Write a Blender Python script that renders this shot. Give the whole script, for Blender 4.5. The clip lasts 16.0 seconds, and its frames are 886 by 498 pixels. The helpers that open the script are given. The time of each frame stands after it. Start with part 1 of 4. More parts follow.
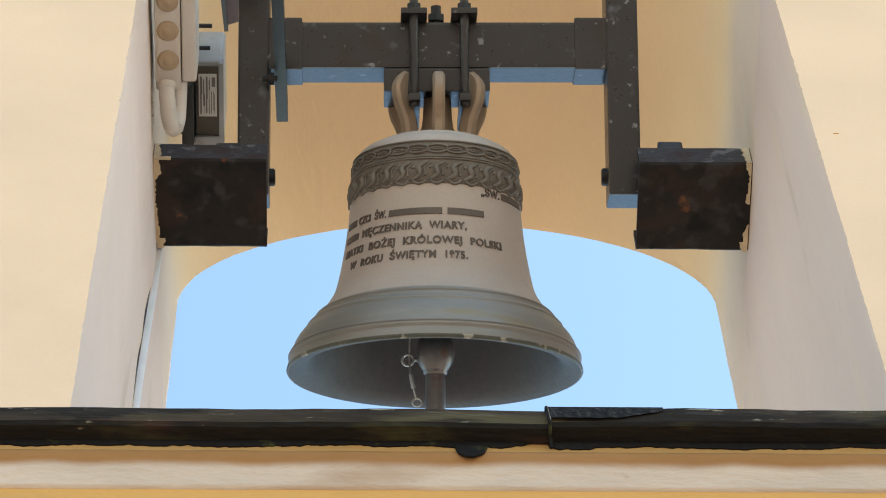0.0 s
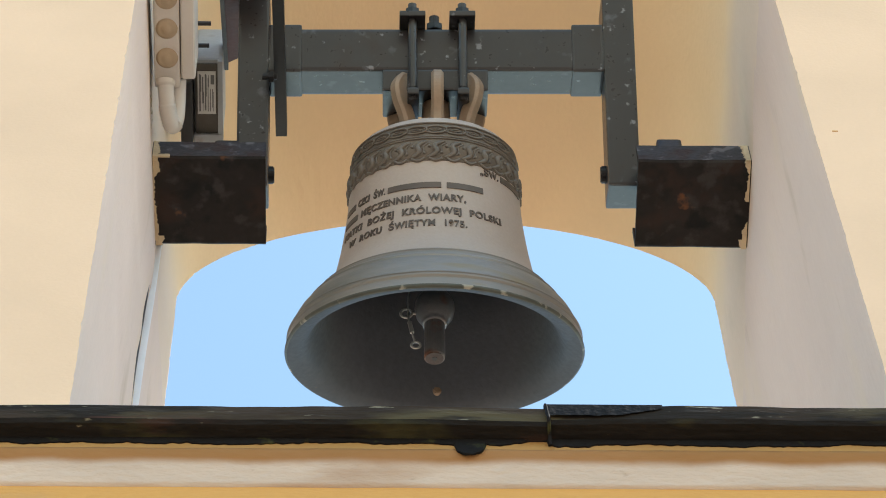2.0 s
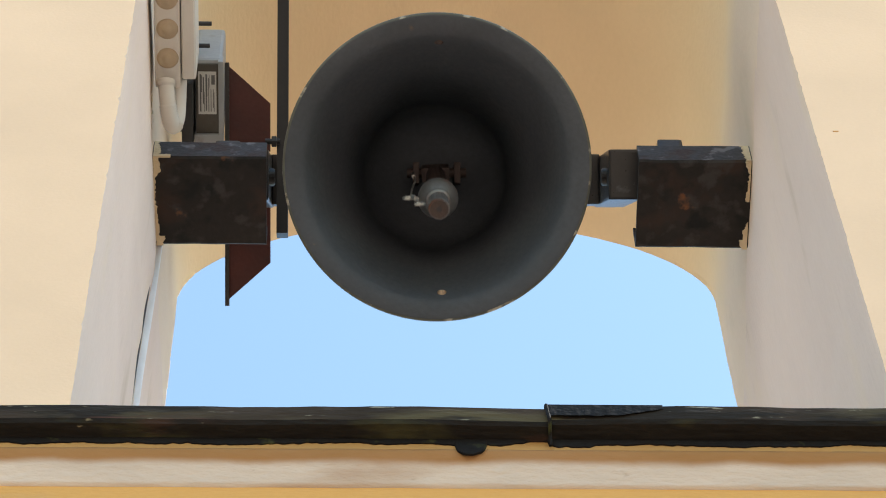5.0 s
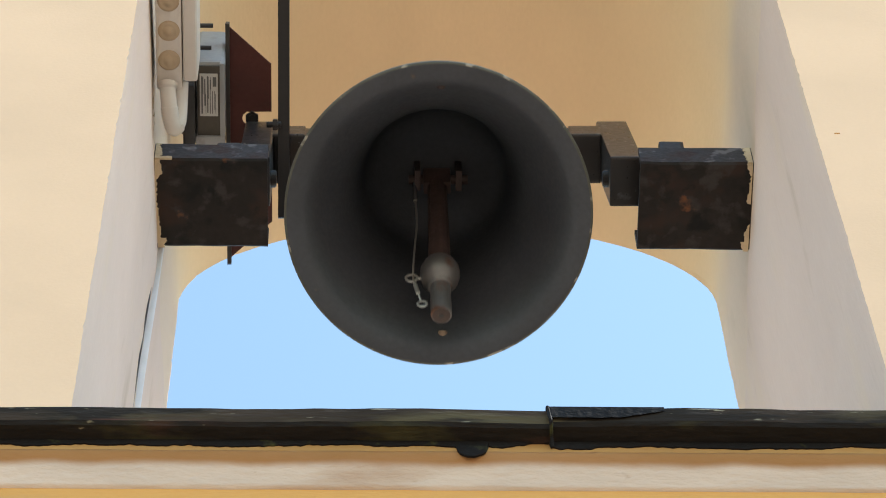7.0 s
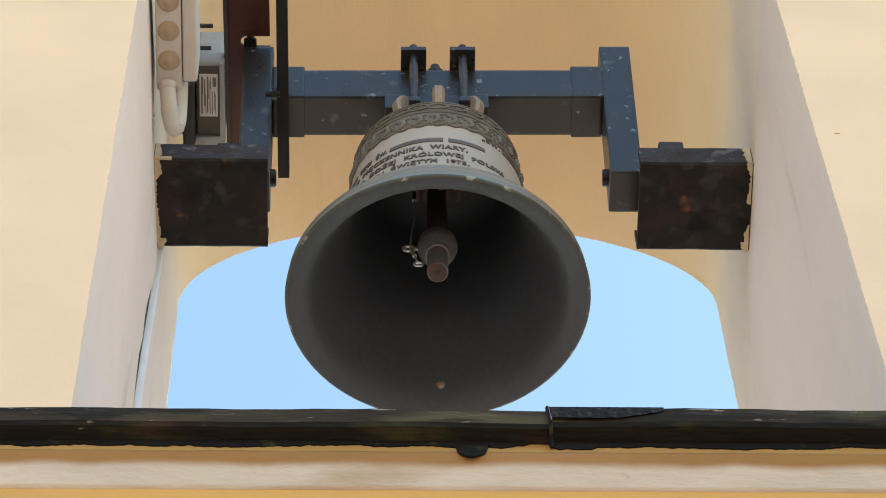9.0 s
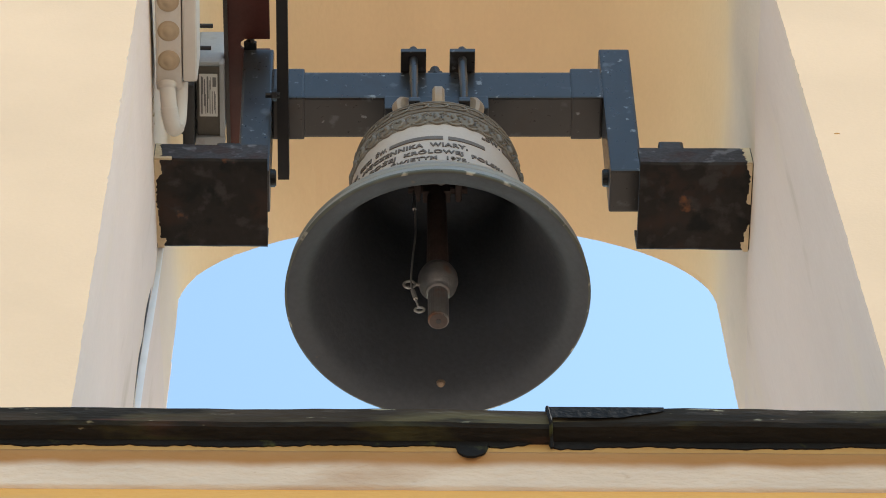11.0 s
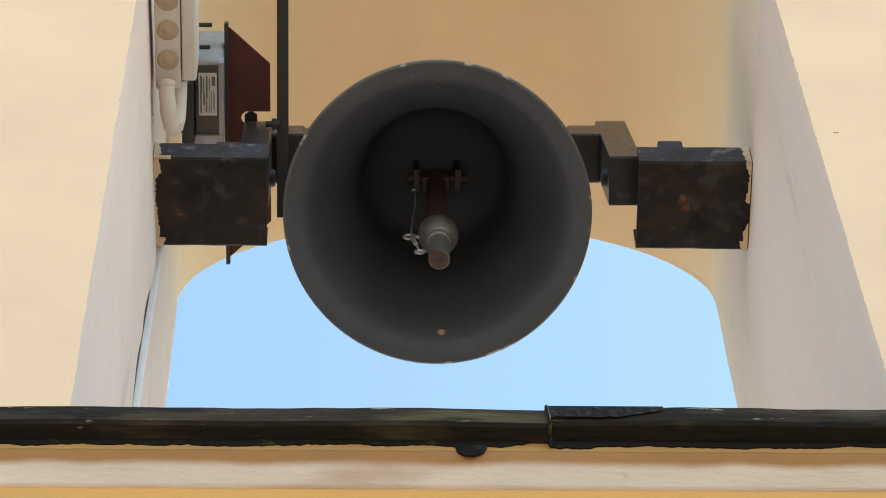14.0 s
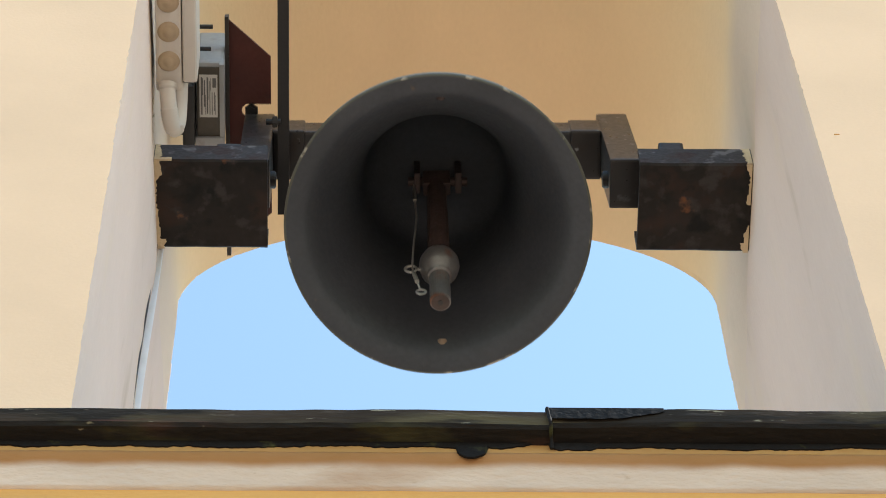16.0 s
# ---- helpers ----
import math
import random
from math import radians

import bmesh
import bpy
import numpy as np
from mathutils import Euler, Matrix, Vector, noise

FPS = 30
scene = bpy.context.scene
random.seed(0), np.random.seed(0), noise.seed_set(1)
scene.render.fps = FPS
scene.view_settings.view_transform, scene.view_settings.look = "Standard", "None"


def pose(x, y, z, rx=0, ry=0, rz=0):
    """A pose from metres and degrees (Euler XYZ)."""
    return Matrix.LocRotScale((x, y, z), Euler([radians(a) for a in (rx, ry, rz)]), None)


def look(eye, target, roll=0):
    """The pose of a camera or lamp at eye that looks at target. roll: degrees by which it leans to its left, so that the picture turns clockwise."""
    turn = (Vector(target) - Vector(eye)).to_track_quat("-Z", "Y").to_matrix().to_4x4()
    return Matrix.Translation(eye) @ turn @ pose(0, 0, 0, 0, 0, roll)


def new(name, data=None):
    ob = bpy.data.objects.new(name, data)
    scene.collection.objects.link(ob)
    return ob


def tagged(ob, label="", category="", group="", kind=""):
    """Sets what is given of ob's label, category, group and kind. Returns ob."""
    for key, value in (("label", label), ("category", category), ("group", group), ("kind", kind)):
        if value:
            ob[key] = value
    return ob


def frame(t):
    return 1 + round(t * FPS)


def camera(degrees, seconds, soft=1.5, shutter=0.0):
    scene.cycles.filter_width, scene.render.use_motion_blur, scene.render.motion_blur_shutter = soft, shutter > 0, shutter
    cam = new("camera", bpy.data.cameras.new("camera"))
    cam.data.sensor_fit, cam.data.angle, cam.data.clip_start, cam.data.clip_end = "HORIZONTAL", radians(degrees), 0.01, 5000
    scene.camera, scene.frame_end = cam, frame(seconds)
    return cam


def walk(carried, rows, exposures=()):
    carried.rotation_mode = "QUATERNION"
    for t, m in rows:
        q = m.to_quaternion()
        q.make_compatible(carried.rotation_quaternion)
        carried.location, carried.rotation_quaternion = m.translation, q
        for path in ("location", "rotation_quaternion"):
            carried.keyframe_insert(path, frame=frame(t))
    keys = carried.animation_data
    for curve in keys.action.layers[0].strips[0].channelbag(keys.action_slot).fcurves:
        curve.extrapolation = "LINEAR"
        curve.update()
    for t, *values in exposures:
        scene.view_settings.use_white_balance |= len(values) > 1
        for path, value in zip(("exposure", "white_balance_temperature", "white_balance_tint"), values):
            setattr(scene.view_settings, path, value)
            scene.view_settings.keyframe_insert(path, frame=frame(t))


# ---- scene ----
# ---- camera ----
PZ = 7.85                      # height of the bell's axle above the ground
EYE = (-0.161, -2.728, PZ - 6.251)
FOCAL = 6331.0                 # lens in sensor units of 1568 across
cam = camera(2 * math.degrees(math.atan(784 / FOCAL)), 16.0, 1.0, 0.4)


def aim(dx, dy):
    """The tripod head's pose: a steady aim and a small sway, in sensor units."""
    m = pose(*EYE, 90 + 65.234, 0, -3.534) @ pose(0, 0, 0, 0, 0, -2.81)
    return m @ pose(0, 0, 0, math.degrees(dy / FOCAL), math.degrees(dx / FOCAL), 0)


walk(cam, [(0, aim(1.8, 2.8)), (0.5, aim(0.3, 1.5)), (1, aim(0, 0)), (1.5, aim(0, 0)), (2, aim(0, -1.5)), (2.5, aim(0.6, -1.5)),
           (3, aim(0.9, -1.9)), (3.5, aim(0.6, -1.5)), (4, aim(0.3, -1.5)), (6.5, aim(3.4, 1.2)), (7, aim(3.7, 2.4)),
           (7.5, aim(3.4, 2.8)), (8, aim(3.7, 2.8)), (8.5, aim(3.4, 2.8)), (9, aim(3.4, 2.8)), (11.5, aim(3.1, 2.8)),
           (12, aim(1.8, 1.5)), (12.5, aim(0.3, 1.5)), (13, aim(1.5, 0)), (13.5, aim(1.8, 2.8)), (14, aim(1.8, 1.2)),
           (14.5, aim(2.2, 0.9)), (15, aim(2.2, 1.2)), (15.5, aim(2.2, 2.4)), (16, aim(3.1, 4.3))])

# ---- sky and sun ----
SUN_EL, SUN_AZ = radians(48), radians(90.0)     # azimuth from +y towards +x: behind the facade's plane, from the side
scene.view_settings.exposure = 1.29
world = bpy.data.worlds.new("sky")
scene.world = world
world.use_nodes = True
wn, wl = world.node_tree.nodes, world.node_tree.links
sky = wn.new("ShaderNodeTexSky")
sky.sky_type = "NISHITA"
sky.sun_disc = False
sky.sun_elevation, sky.sun_rotation = SUN_EL, SUN_AZ
sky.air_density, sky.dust_density, sky.ozone_density = 1.0, 0.4, 0.5
tint = wn.new("ShaderNodeMix")                # clear-sky tint over the whole dome
tint.data_type, tint.blend_type = "RGBA", "MULTIPLY"
tint.inputs[0].default_value, tint.inputs[7].default_value = 1.0, (1.11, 1.16, 1.02, 1)
wl.new(sky.outputs[0], tint.inputs[6])
wl.new(tint.outputs[2], wn["Background"].inputs[0])
wn["Background"].inputs[1].default_value = 0.155
sun = new("sun", bpy.data.lights.new("sun", "SUN"))
sun.data.energy, sun.data.angle, sun.data.color = 4.0, radians(0.6), (1.0, 0.95, 0.87)
sun_dir = Vector((math.sin(SUN_AZ) * math.cos(SUN_EL), math.cos(SUN_AZ) * math.cos(SUN_EL), math.sin(SUN_EL)))
sun.matrix_world = look(sun_dir * 50, (0, 0, 0))


# ---- materials ----
def mat(name, base, rough=0.6, metal=0.0, vary=0.12, scale=6.0, fine=120.0, bump=0.15, blots=(), stretch=(1, 1, 1), spec=0.5):
    """Principled paint, metal or stone: two scales of mottling, fine relief, and blots (colour, scale, threshold, softness)."""
    m = bpy.data.materials.new(name)
    m.use_nodes = True
    n, l = m.node_tree.nodes, m.node_tree.links
    b = n["Principled BSDF"]
    tc, mp = n.new("ShaderNodeTexCoord"), n.new("ShaderNodeMapping")
    mp.inputs["Scale"].default_value = stretch
    l.new(tc.outputs["Object"], mp.inputs[0])

    def nz(s, d=4.0):
        t = n.new("ShaderNodeTexNoise")
        t.inputs["Scale"].default_value, t.inputs["Detail"].default_value = s, d
        l.new(mp.outputs[0], t.inputs["Vector"])
        return t.outputs["Fac"]

    def mix(fac, a, c, mode="MIX"):
        x = n.new("ShaderNodeMix")
        x.data_type, x.blend_type = "RGBA", mode
        for sock, v in ((x.inputs[0], fac), (x.inputs[6], a), (x.inputs[7], c)):
            if isinstance(v, bpy.types.NodeSocket):
                l.new(v, sock)
            elif isinstance(v, float):
                sock.default_value = v
            else:
                sock.default_value = (*v, 1)
        return x.outputs[2]

    dark = tuple(c * (1 - vary) for c in base)
    light = tuple(min(1, c * (1 + vary * 0.6)) for c in base)
    r1 = n.new("ShaderNodeValToRGB")
    r1.color_ramp.elements[0].position, r1.color_ramp.elements[1].position = 0.3, 0.7
    r1.color_ramp.elements[0].color, r1.color_ramp.elements[1].color = (*dark, 1), (*light, 1)
    l.new(nz(scale), r1.inputs[0])
    fn = nz(fine, 3.0)
    x = n.new("ShaderNodeMath")
    x.operation = "MULTIPLY"
    l.new(fn, x.inputs[0])
    x.inputs[1].default_value = vary * 1.6
    col = mix(x.outputs[0], r1.outputs[0], tuple(c * 0.6 for c in base))
    for colour, s, thr, soft in blots:
        r = n.new("ShaderNodeValToRGB")
        r.color_ramp.elements[0].position, r.color_ramp.elements[1].position = thr, min(1, thr + soft)
        l.new(nz(s, 6.0), r.inputs[0])
        col = mix(r.outputs[0], col, colour)
    l.new(col, b.inputs["Base Color"])
    b.inputs["Metallic"].default_value = metal
    b.inputs["Specular IOR Level"].default_value = spec
    rr = n.new("ShaderNodeMapRange")
    rr.inputs["To Min"].default_value, rr.inputs["To Max"].default_value = max(0.05, rough - 0.12), min(1, rough + 0.12)
    l.new(fn, rr.inputs[0])
    l.new(rr.outputs[0], b.inputs["Roughness"])
    bp = n.new("ShaderNodeBump")
    bp.inputs["Strength"].default_value, bp.inputs["Distance"].default_value = bump, 0.004
    l.new(fn, bp.inputs["Height"])
    l.new(bp.outputs[0], b.inputs["Normal"])
    return m


YELLOW = mat("yellow_wall_paint", (0.86, 0.605, 0.40), 0.85, 0, 0.06, 3.0, 160, 0.10, spec=0.2)
VAULT = mat("yellow_vault_paint", (0.80, 0.61, 0.38), 0.85, 0, 0.10, 2.2, 120, 0.2,
            [((0.68, 0.50, 0.31), 5.0, 0.62, 0.25)], (1, 0.6, 1), 0.2)
BEIGE = mat("beige_limewash", (0.72, 0.58, 0.455), 0.85, 0, 0.10, 3.0, 130, 0.25, [((0.58, 0.48, 0.35), 7.0, 0.58, 0.2)], (1, 0.8, 0.3), 0.2)
JAMB = mat("white_jamb_paint", (0.73, 0.585, 0.50), 0.85, 0, 0.10, 2.5, 140, 0.3,
           [((0.70, 0.56, 0.41), 7.0, 0.54, 0.25), ((0.53, 0.41, 0.31), 16.0, 0.64, 0.2)], (1, 1, 0.14), 0.2)


def two_tones(name, a, b, z0, z1, wob=0.28, grain=5.0):
    """One wall surface that blends from material a to material b between two heights, along an uneven line."""
    m = bpy.data.materials.new(name)
    m.use_nodes = True
    n, l = m.node_tree.nodes, m.node_tree.links
    n.remove(n["Principled BSDF"])
    ends = []
    for src in (a, b):
        copies = {}
        for q in src.node_tree.nodes:
            if q.type == "OUTPUT_MATERIAL":
                continue
            c = n.new(q.bl_idname)
            copies[q.name] = c
            if q.type == "MIX":
                c.data_type, c.blend_type = q.data_type, q.blend_type
            if q.type == "MATH":
                c.operation = q.operation
            if q.type == "VALTORGB":
                for e0, e1 in zip(q.color_ramp.elements, c.color_ramp.elements):
                    e1.position, e1.color = e0.position, e0.color
            for i0, i1 in zip(q.inputs, c.inputs):
                if hasattr(i0, "default_value"):
                    i1.default_value = i0.default_value
        for k in src.node_tree.links:
            if k.to_node.type == "OUTPUT_MATERIAL":
                continue
            oi = [o.identifier for o in k.from_node.outputs].index(k.from_socket.identifier)
            ii = [o.identifier for o in k.to_node.inputs].index(k.to_socket.identifier)
            l.new(copies[k.from_node.name].outputs[oi], copies[k.to_node.name].inputs[ii])
        ends.append(copies["Principled BSDF"])
    tc, sep = n.new("ShaderNodeTexCoord"), n.new("ShaderNodeSeparateXYZ")
    l.new(tc.outputs["Object"], sep.inputs[0])
    nz = n.new("ShaderNodeTexNoise")
    nz.inputs["Scale"].default_value, nz.inputs["Detail"].default_value = grain, 6.0
    l.new(tc.outputs["Object"], nz.inputs["Vector"])
    add = n.new("ShaderNodeMath")
    add.operation = "MULTIPLY_ADD"
    add.inputs[1].default_value = wob
    l.new(nz.outputs["Fac"], add.inputs[0])
    l.new(sep.outputs["Z"], add.inputs[2])
    mr = n.new("ShaderNodeMapRange")
    mr.interpolation_type = "SMOOTHSTEP"
    mr.inputs["From Min"].default_value, mr.inputs["From Max"].default_value = z0 + wob / 2, z1 + wob / 2
    l.new(add.outputs[0], mr.inputs[0])
    mx = n.new("ShaderNodeMixShader")
    l.new(mr.outputs[0], mx.inputs[0])
    l.new(ends[0].outputs[0], mx.inputs[1])
    l.new(ends[1].outputs[0], mx.inputs[2])
    l.new(mx.outputs[0], n["Material Output"].inputs[0])
    return m


# beige blends into vault yellow over about half a metre of height
REVEAL = two_tones("reveal_paint", BEIGE, VAULT, PZ + 0.12, PZ + 0.58)
OCHRE = mat("ochre_cornice_paint", (0.68, 0.365, 0.11), 0.85, 0, 0.10, 4.0, 150, 0.3,
            [((0.55, 0.33, 0.15), 14.0, 0.63, 0.15)], (0.4, 1, 1), 0.2)
FASCIA = mat("brown_ochre_paint", (0.34, 0.18, 0.07), 0.88, 0, 0.15, 4.0, 140, 0.35,
             [((0.36, 0.20, 0.09), 7.0, 0.52, 0.2), ((0.66, 0.40, 0.16), 5.0, 0.60, 0.15)], (0.35, 1, 1), 0.2)
# a darker ochre than the lower storey's, for the fascia only
DARKOCHRE = mat("dark_ochre_paint", (0.45, 0.255, 0.09), 0.88, 0, 0.15, 4.0, 140, 0.35, [((0.40, 0.22, 0.08), 6.0, 0.52, 0.2)], (0.35, 1, 1), 0.2)
WHITE = mat("white_moulding_paint", (0.61, 0.52, 0.435), 0.8, 0, 0.14, 12.0, 150, 0.5,
            [((0.52, 0.40, 0.30), 2.2, 0.46, 0.22), ((0.42, 0.30, 0.21), 9.0, 0.56, 0.2), ((0.45, 0.36, 0.28), 70.0, 0.68, 0.06)], (0.35, 1, 1), 0.2)
# white below, brown ochre in the cove at the top
MOULD = two_tones("moulding_paint", WHITE, FASCIA, PZ - 2.330 - 0.085, PZ - 2.330 - 0.073, 0.012, 9.0)
TAR = mat("mossy_tarred_sheet", (0.010, 0.009, 0.008), 0.8, 0, 0.5, 9.0, 90, 0.8,
          [((0.035, 0.035, 0.015), 14.0, 0.54, 0.1), ((0.04, 0.02, 0.015), 9.0, 0.58, 0.08), ((0.008, 0.007, 0.007), 5.0, 0.54, 0.1), ((0.16, 0.15, 0.10), 60.0, 0.72, 0.04)], (0.4, 1.3, 1.3), 0.25)
# paler than TAR, for the front lip faces of the sheet
LIP = mat("lighter_sheet_edge", (0.055, 0.040, 0.028), 0.8, 0, 0.5, 12.0, 90, 0.6,
          [((0.080, 0.066, 0.036), 8.0, 0.46, 0.10), ((0.022, 0.018, 0.014), 16.0, 0.54, 0.07), ((0.11, 0.05, 0.036), 9.0, 0.58, 0.07), ((0.24, 0.22, 0.16), 75.0, 0.66, 0.05)], (0.35, 1.3, 1.3), 0.08)
TARBLACK = mat("black_bitumen", (0.010, 0.009, 0.009), 0.8, 0, 0.3, 12, 80, 0.5, [((0.055, 0.060, 0.022), 25.0, 0.60, 0.10)], (1, 1, 1), 0.15)
STEEL = mat("anthracite_painted_steel", (0.024, 0.0228, 0.0228), 0.32, 0, 0.2, 14.0, 90, 0.03,
            [((0.020, 0.014, 0.011), 12.0, 0.58, 0.14), ((0.075, 0.08, 0.088), 22.0, 0.61, 0.08), ((0.19, 0.20, 0.21), 48.0, 0.66, 0.05)], (1, 1, 1), 0.5)
DARKSTEEL = mat("black_painted_steel", (0.011, 0.011, 0.012), 0.42, 0, 0.2, 14.0, 140, 0.1, spec=0.35)
RUST = mat("rusty_channel_steel", (0.018, 0.0145, 0.0125), 0.6, 0, 0.4, 12.0, 80, 0.25,
           [((0.042, 0.021, 0.013), 10.0, 0.54, 0.2), ((0.034, 0.031, 0.029), 28.0, 0.55, 0.12), ((0.005, 0.005, 0.005), 18.0, 0.56, 0.1), ((0.15, 0.055, 0.018), 14.0, 0.67, 0.06)], (1, 1, 1), 0.25)
FLANGE = mat("worn_flange_steel", (0.042, 0.038, 0.040), 0.6, 0, 0.3, 12.0, 110, 0.3,
             [((0.13, 0.125, 0.13), 30.0, 0.56, 0.08), ((0.035, 0.018, 0.014), 18.0, 0.54, 0.1)], spec=0.25)
REDSTEEL = mat("red_oxide_plate", (0.075, 0.014, 0.009), 0.55, 0, 0.25, 10.0, 110, 0.2, [((0.03, 0.011, 0.01), 16.0, 0.60, 0.15)])
ALU = mat("reaction_plate_steel", (0.05, 0.045, 0.042), 0.45, 0.3, 0.2, 12.0, 110, 0.2)
BRONZE = mat("weathered_bronze", (0.455, 0.385, 0.328), 0.6, 0.1, 0.10, 4.0, 160, 0.12, [((0.37, 0.305, 0.25), 5.0, 0.56, 0.2)])
LIPBRONZE = mat("greyed_bronze", (0.25, 0.235, 0.21), 0.45, 0.2, 0.14, 5.0, 120, 0.12,
                [((0.18, 0.18, 0.16), 6.0, 0.55, 0.15), ((0.24, 0.20, 0.13), 8.0, 0.60, 0.12)], (0.5, 0.5, 4.0))
PATINA = mat("dark_relief_patina", (0.17, 0.145, 0.115), 0.6, 0.1, 0.2, 20.0, 160, 0.2, [((0.17, 0.145, 0.11), 30.0, 0.6, 0.1)])
LETTER = mat("dark_lettering", (0.115, 0.09, 0.07), 0.6, 0.1, 0.2, 20.0, 160, 0.1)
INNER = mat("dark_inner_patina", (0.086, 0.096, 0.110), 0.66, 0.5, 0.2, 5.0, 100, 0.2,
            [((0.076, 0.084, 0.096), 4.0, 0.55, 0.2), ((0.15, 0.12, 0.095), 26.0, 0.73, 0.06)], spec=0.3)
EDGE = mat("worn_lip_edge", (0.09, 0.095, 0.075), 0.5, 0.2, 0.3, 30.0, 120, 0.3, [((0.33, 0.31, 0.25), 26.0, 0.59, 0.06)])
CANON = mat("pale_bronze_loops", (0.34, 0.25, 0.17), 0.55, 0.15, 0.15, 16.0, 140, 0.2)
IRON = mat("worn_clapper_iron", (0.17, 0.168, 0.168), 0.38, 0.5, 0.25, 16.0, 120, 0.2, [((0.16, 0.08, 0.05), 20.0, 0.6, 0.12)])
RUSTIRON = mat("rusty_bracket_iron", (0.062, 0.040, 0.034), 0.6, 0.1, 0.3, 24.0, 120, 0.3)
WIRE = mat("galvanised_wire", (0.42, 0.42, 0.40), 0.4, 0.8, 0.15, 40.0, 200, 0.1)
PLASTIC = mat("aged_grey_plastic", (0.60, 0.57, 0.52), 0.5, 0, 0.08, 9.0, 120, 0.08, [((0.45, 0.38, 0.29), 12.0, 0.64, 0.15)])
GROMMET = mat("tan_rubber_plug", (0.42, 0.33, 0.22), 0.6, 0, 0.12, 30.0, 150, 0.1)
MOTORGREY = mat("grey_motor_enamel", (0.34, 0.36, 0.38), 0.4, 0, 0.12, 12.0, 120, 0.12, [((0.20, 0.17, 0.13), 16.0, 0.62, 0.12)])
MOTORDARK = mat("dark_motor_brown", (0.085, 0.075, 0.06), 0.55, 0, 0.25, 10.0, 110, 0.2)
BLACKPLASTIC = mat("black_rubber", (0.018, 0.018, 0.02), 0.5, 0, 0.2, 20.0, 120, 0.1)
LABEL = mat("printed_plate_white", (0.62, 0.62, 0.60), 0.45, 0, 0.08, 30.0, 200, 0.03)
INK = mat("label_ink", (0.15, 0.15, 0.15), 0.5, 0, 0.1, 30.0, 200, 0.0)
CABLE = mat("white_cable_sheath", (0.72, 0.72, 0.74), 0.45, 0, 0.06, 20.0, 150, 0.05)
MORTAR = mat("flaking_cream_mortar", (0.66, 0.54, 0.36), 0.9, 0, 0.2, 30.0, 120, 0.6, spec=0.2)
PAVING = mat("pale_paving", (0.31, 0.235, 0.18), 0.9, 0, 0.15, 0.6, 8.0, 0.2, spec=0.2)


# ---- mesh helpers ----
def mesh_of(name, bm, material, smooth=False):
    me = bpy.data.meshes.new(name)
    bmesh.ops.recalc_face_normals(bm, faces=bm.faces)
    bm.to_mesh(me)
    bm.free()
    for m in (material if isinstance(material, (list, tuple)) else [material]):
        me.materials.append(m)
    for f in me.polygons:
        f.use_smooth = smooth
    return me


def thing(name, bm, material, label="", category="", kind="", group="", smooth=False):
    return tagged(new(name, mesh_of(name, bm, material, smooth)), label, category, group, kind)


def part(name, bm, material, parent, label="", smooth=False, at=None):
    ob = new(name, mesh_of(name, bm, material, smooth))
    ob.parent = parent
    if at:
        ob.matrix_basis = at
    return tagged(ob, label)


def box(x0, x1, y0, y1, z0, z1, bevel=0.0, bm=None, seg=2):
    b = bmesh.new()
    v = bmesh.ops.create_cube(b, size=1)["verts"]
    for q in v:
        q.co = Vector(((x0 + x1) / 2 + q.co.x * (x1 - x0), (y0 + y1) / 2 + q.co.y * (y1 - y0), (z0 + z1) / 2 + q.co.z * (z1 - z0)))
    if bevel:
        bmesh.ops.bevel(b, geom=list(b.edges), offset=bevel, segments=seg, profile=0.7, affect="EDGES")
    return join(bm, b)


def join(bm, b):
    if bm is None:
        return b
    me = bpy.data.meshes.new("tmp")
    b.to_mesh(me)
    b.free()
    bm.from_mesh(me)
    bpy.data.meshes.remove(me)
    return bm


def rod(p0, p1, r0, r1=None, n=16, bm=None, bevel=0.0):
    r1 = r0 if r1 is None else r1
    p0, p1 = Vector(p0), Vector(p1)
    b = bmesh.new()
    bmesh.ops.create_cone(b, cap_ends=True, segments=n, radius1=r0, radius2=r1, depth=(p1 - p0).length)
    if bevel:
        rim = [e for e in b.edges if abs(e.verts[0].co.z - e.verts[1].co.z) < 1e-6]
        bmesh.ops.bevel(b, geom=rim, offset=bevel, segments=2, affect="EDGES")
    q = (p1 - p0).to_track_quat("Z", "Y").to_matrix().to_4x4()
    bmesh.ops.transform(b, matrix=Matrix.Translation((p0 + p1) / 2) @ q, verts=b.verts)
    return join(bm, b)


def tube(points, r, n=10, bm=None, radii=None, closed=False):
    """A round tube along a line of points."""
    b = bmesh.new()
    pts = [Vector(q) for q in points]
    rings = []
    for i, q in enumerate(pts):
        a, c = pts[i - 1] if (i or closed) else q, pts[(i + 1) % len(pts)] if (i < len(pts) - 1 or closed) else q
        d = (c - a).normalized()
        u = d.orthogonal() if i == 0 else (u - d * u.dot(d))
        u.normalize()
        w = d.cross(u)
        rr = radii[i] if radii else r
        rings.append([b.verts.new(q + (u * math.cos(k * 2 * math.pi / n) + w * math.sin(k * 2 * math.pi / n)) * rr) for k in range(n)])
    for i in range(len(rings) - (0 if closed else 1)):
        r0, r1 = rings[i], rings[(i + 1) % len(rings)]
        for k in range(n):
            b.faces.new((r0[k], r0[(k + 1) % n], r1[(k + 1) % n], r1[k]))
    if not closed:
        b.faces.new(rings[0][::-1])
        b.faces.new(rings[-1])
    return join(bm, b)


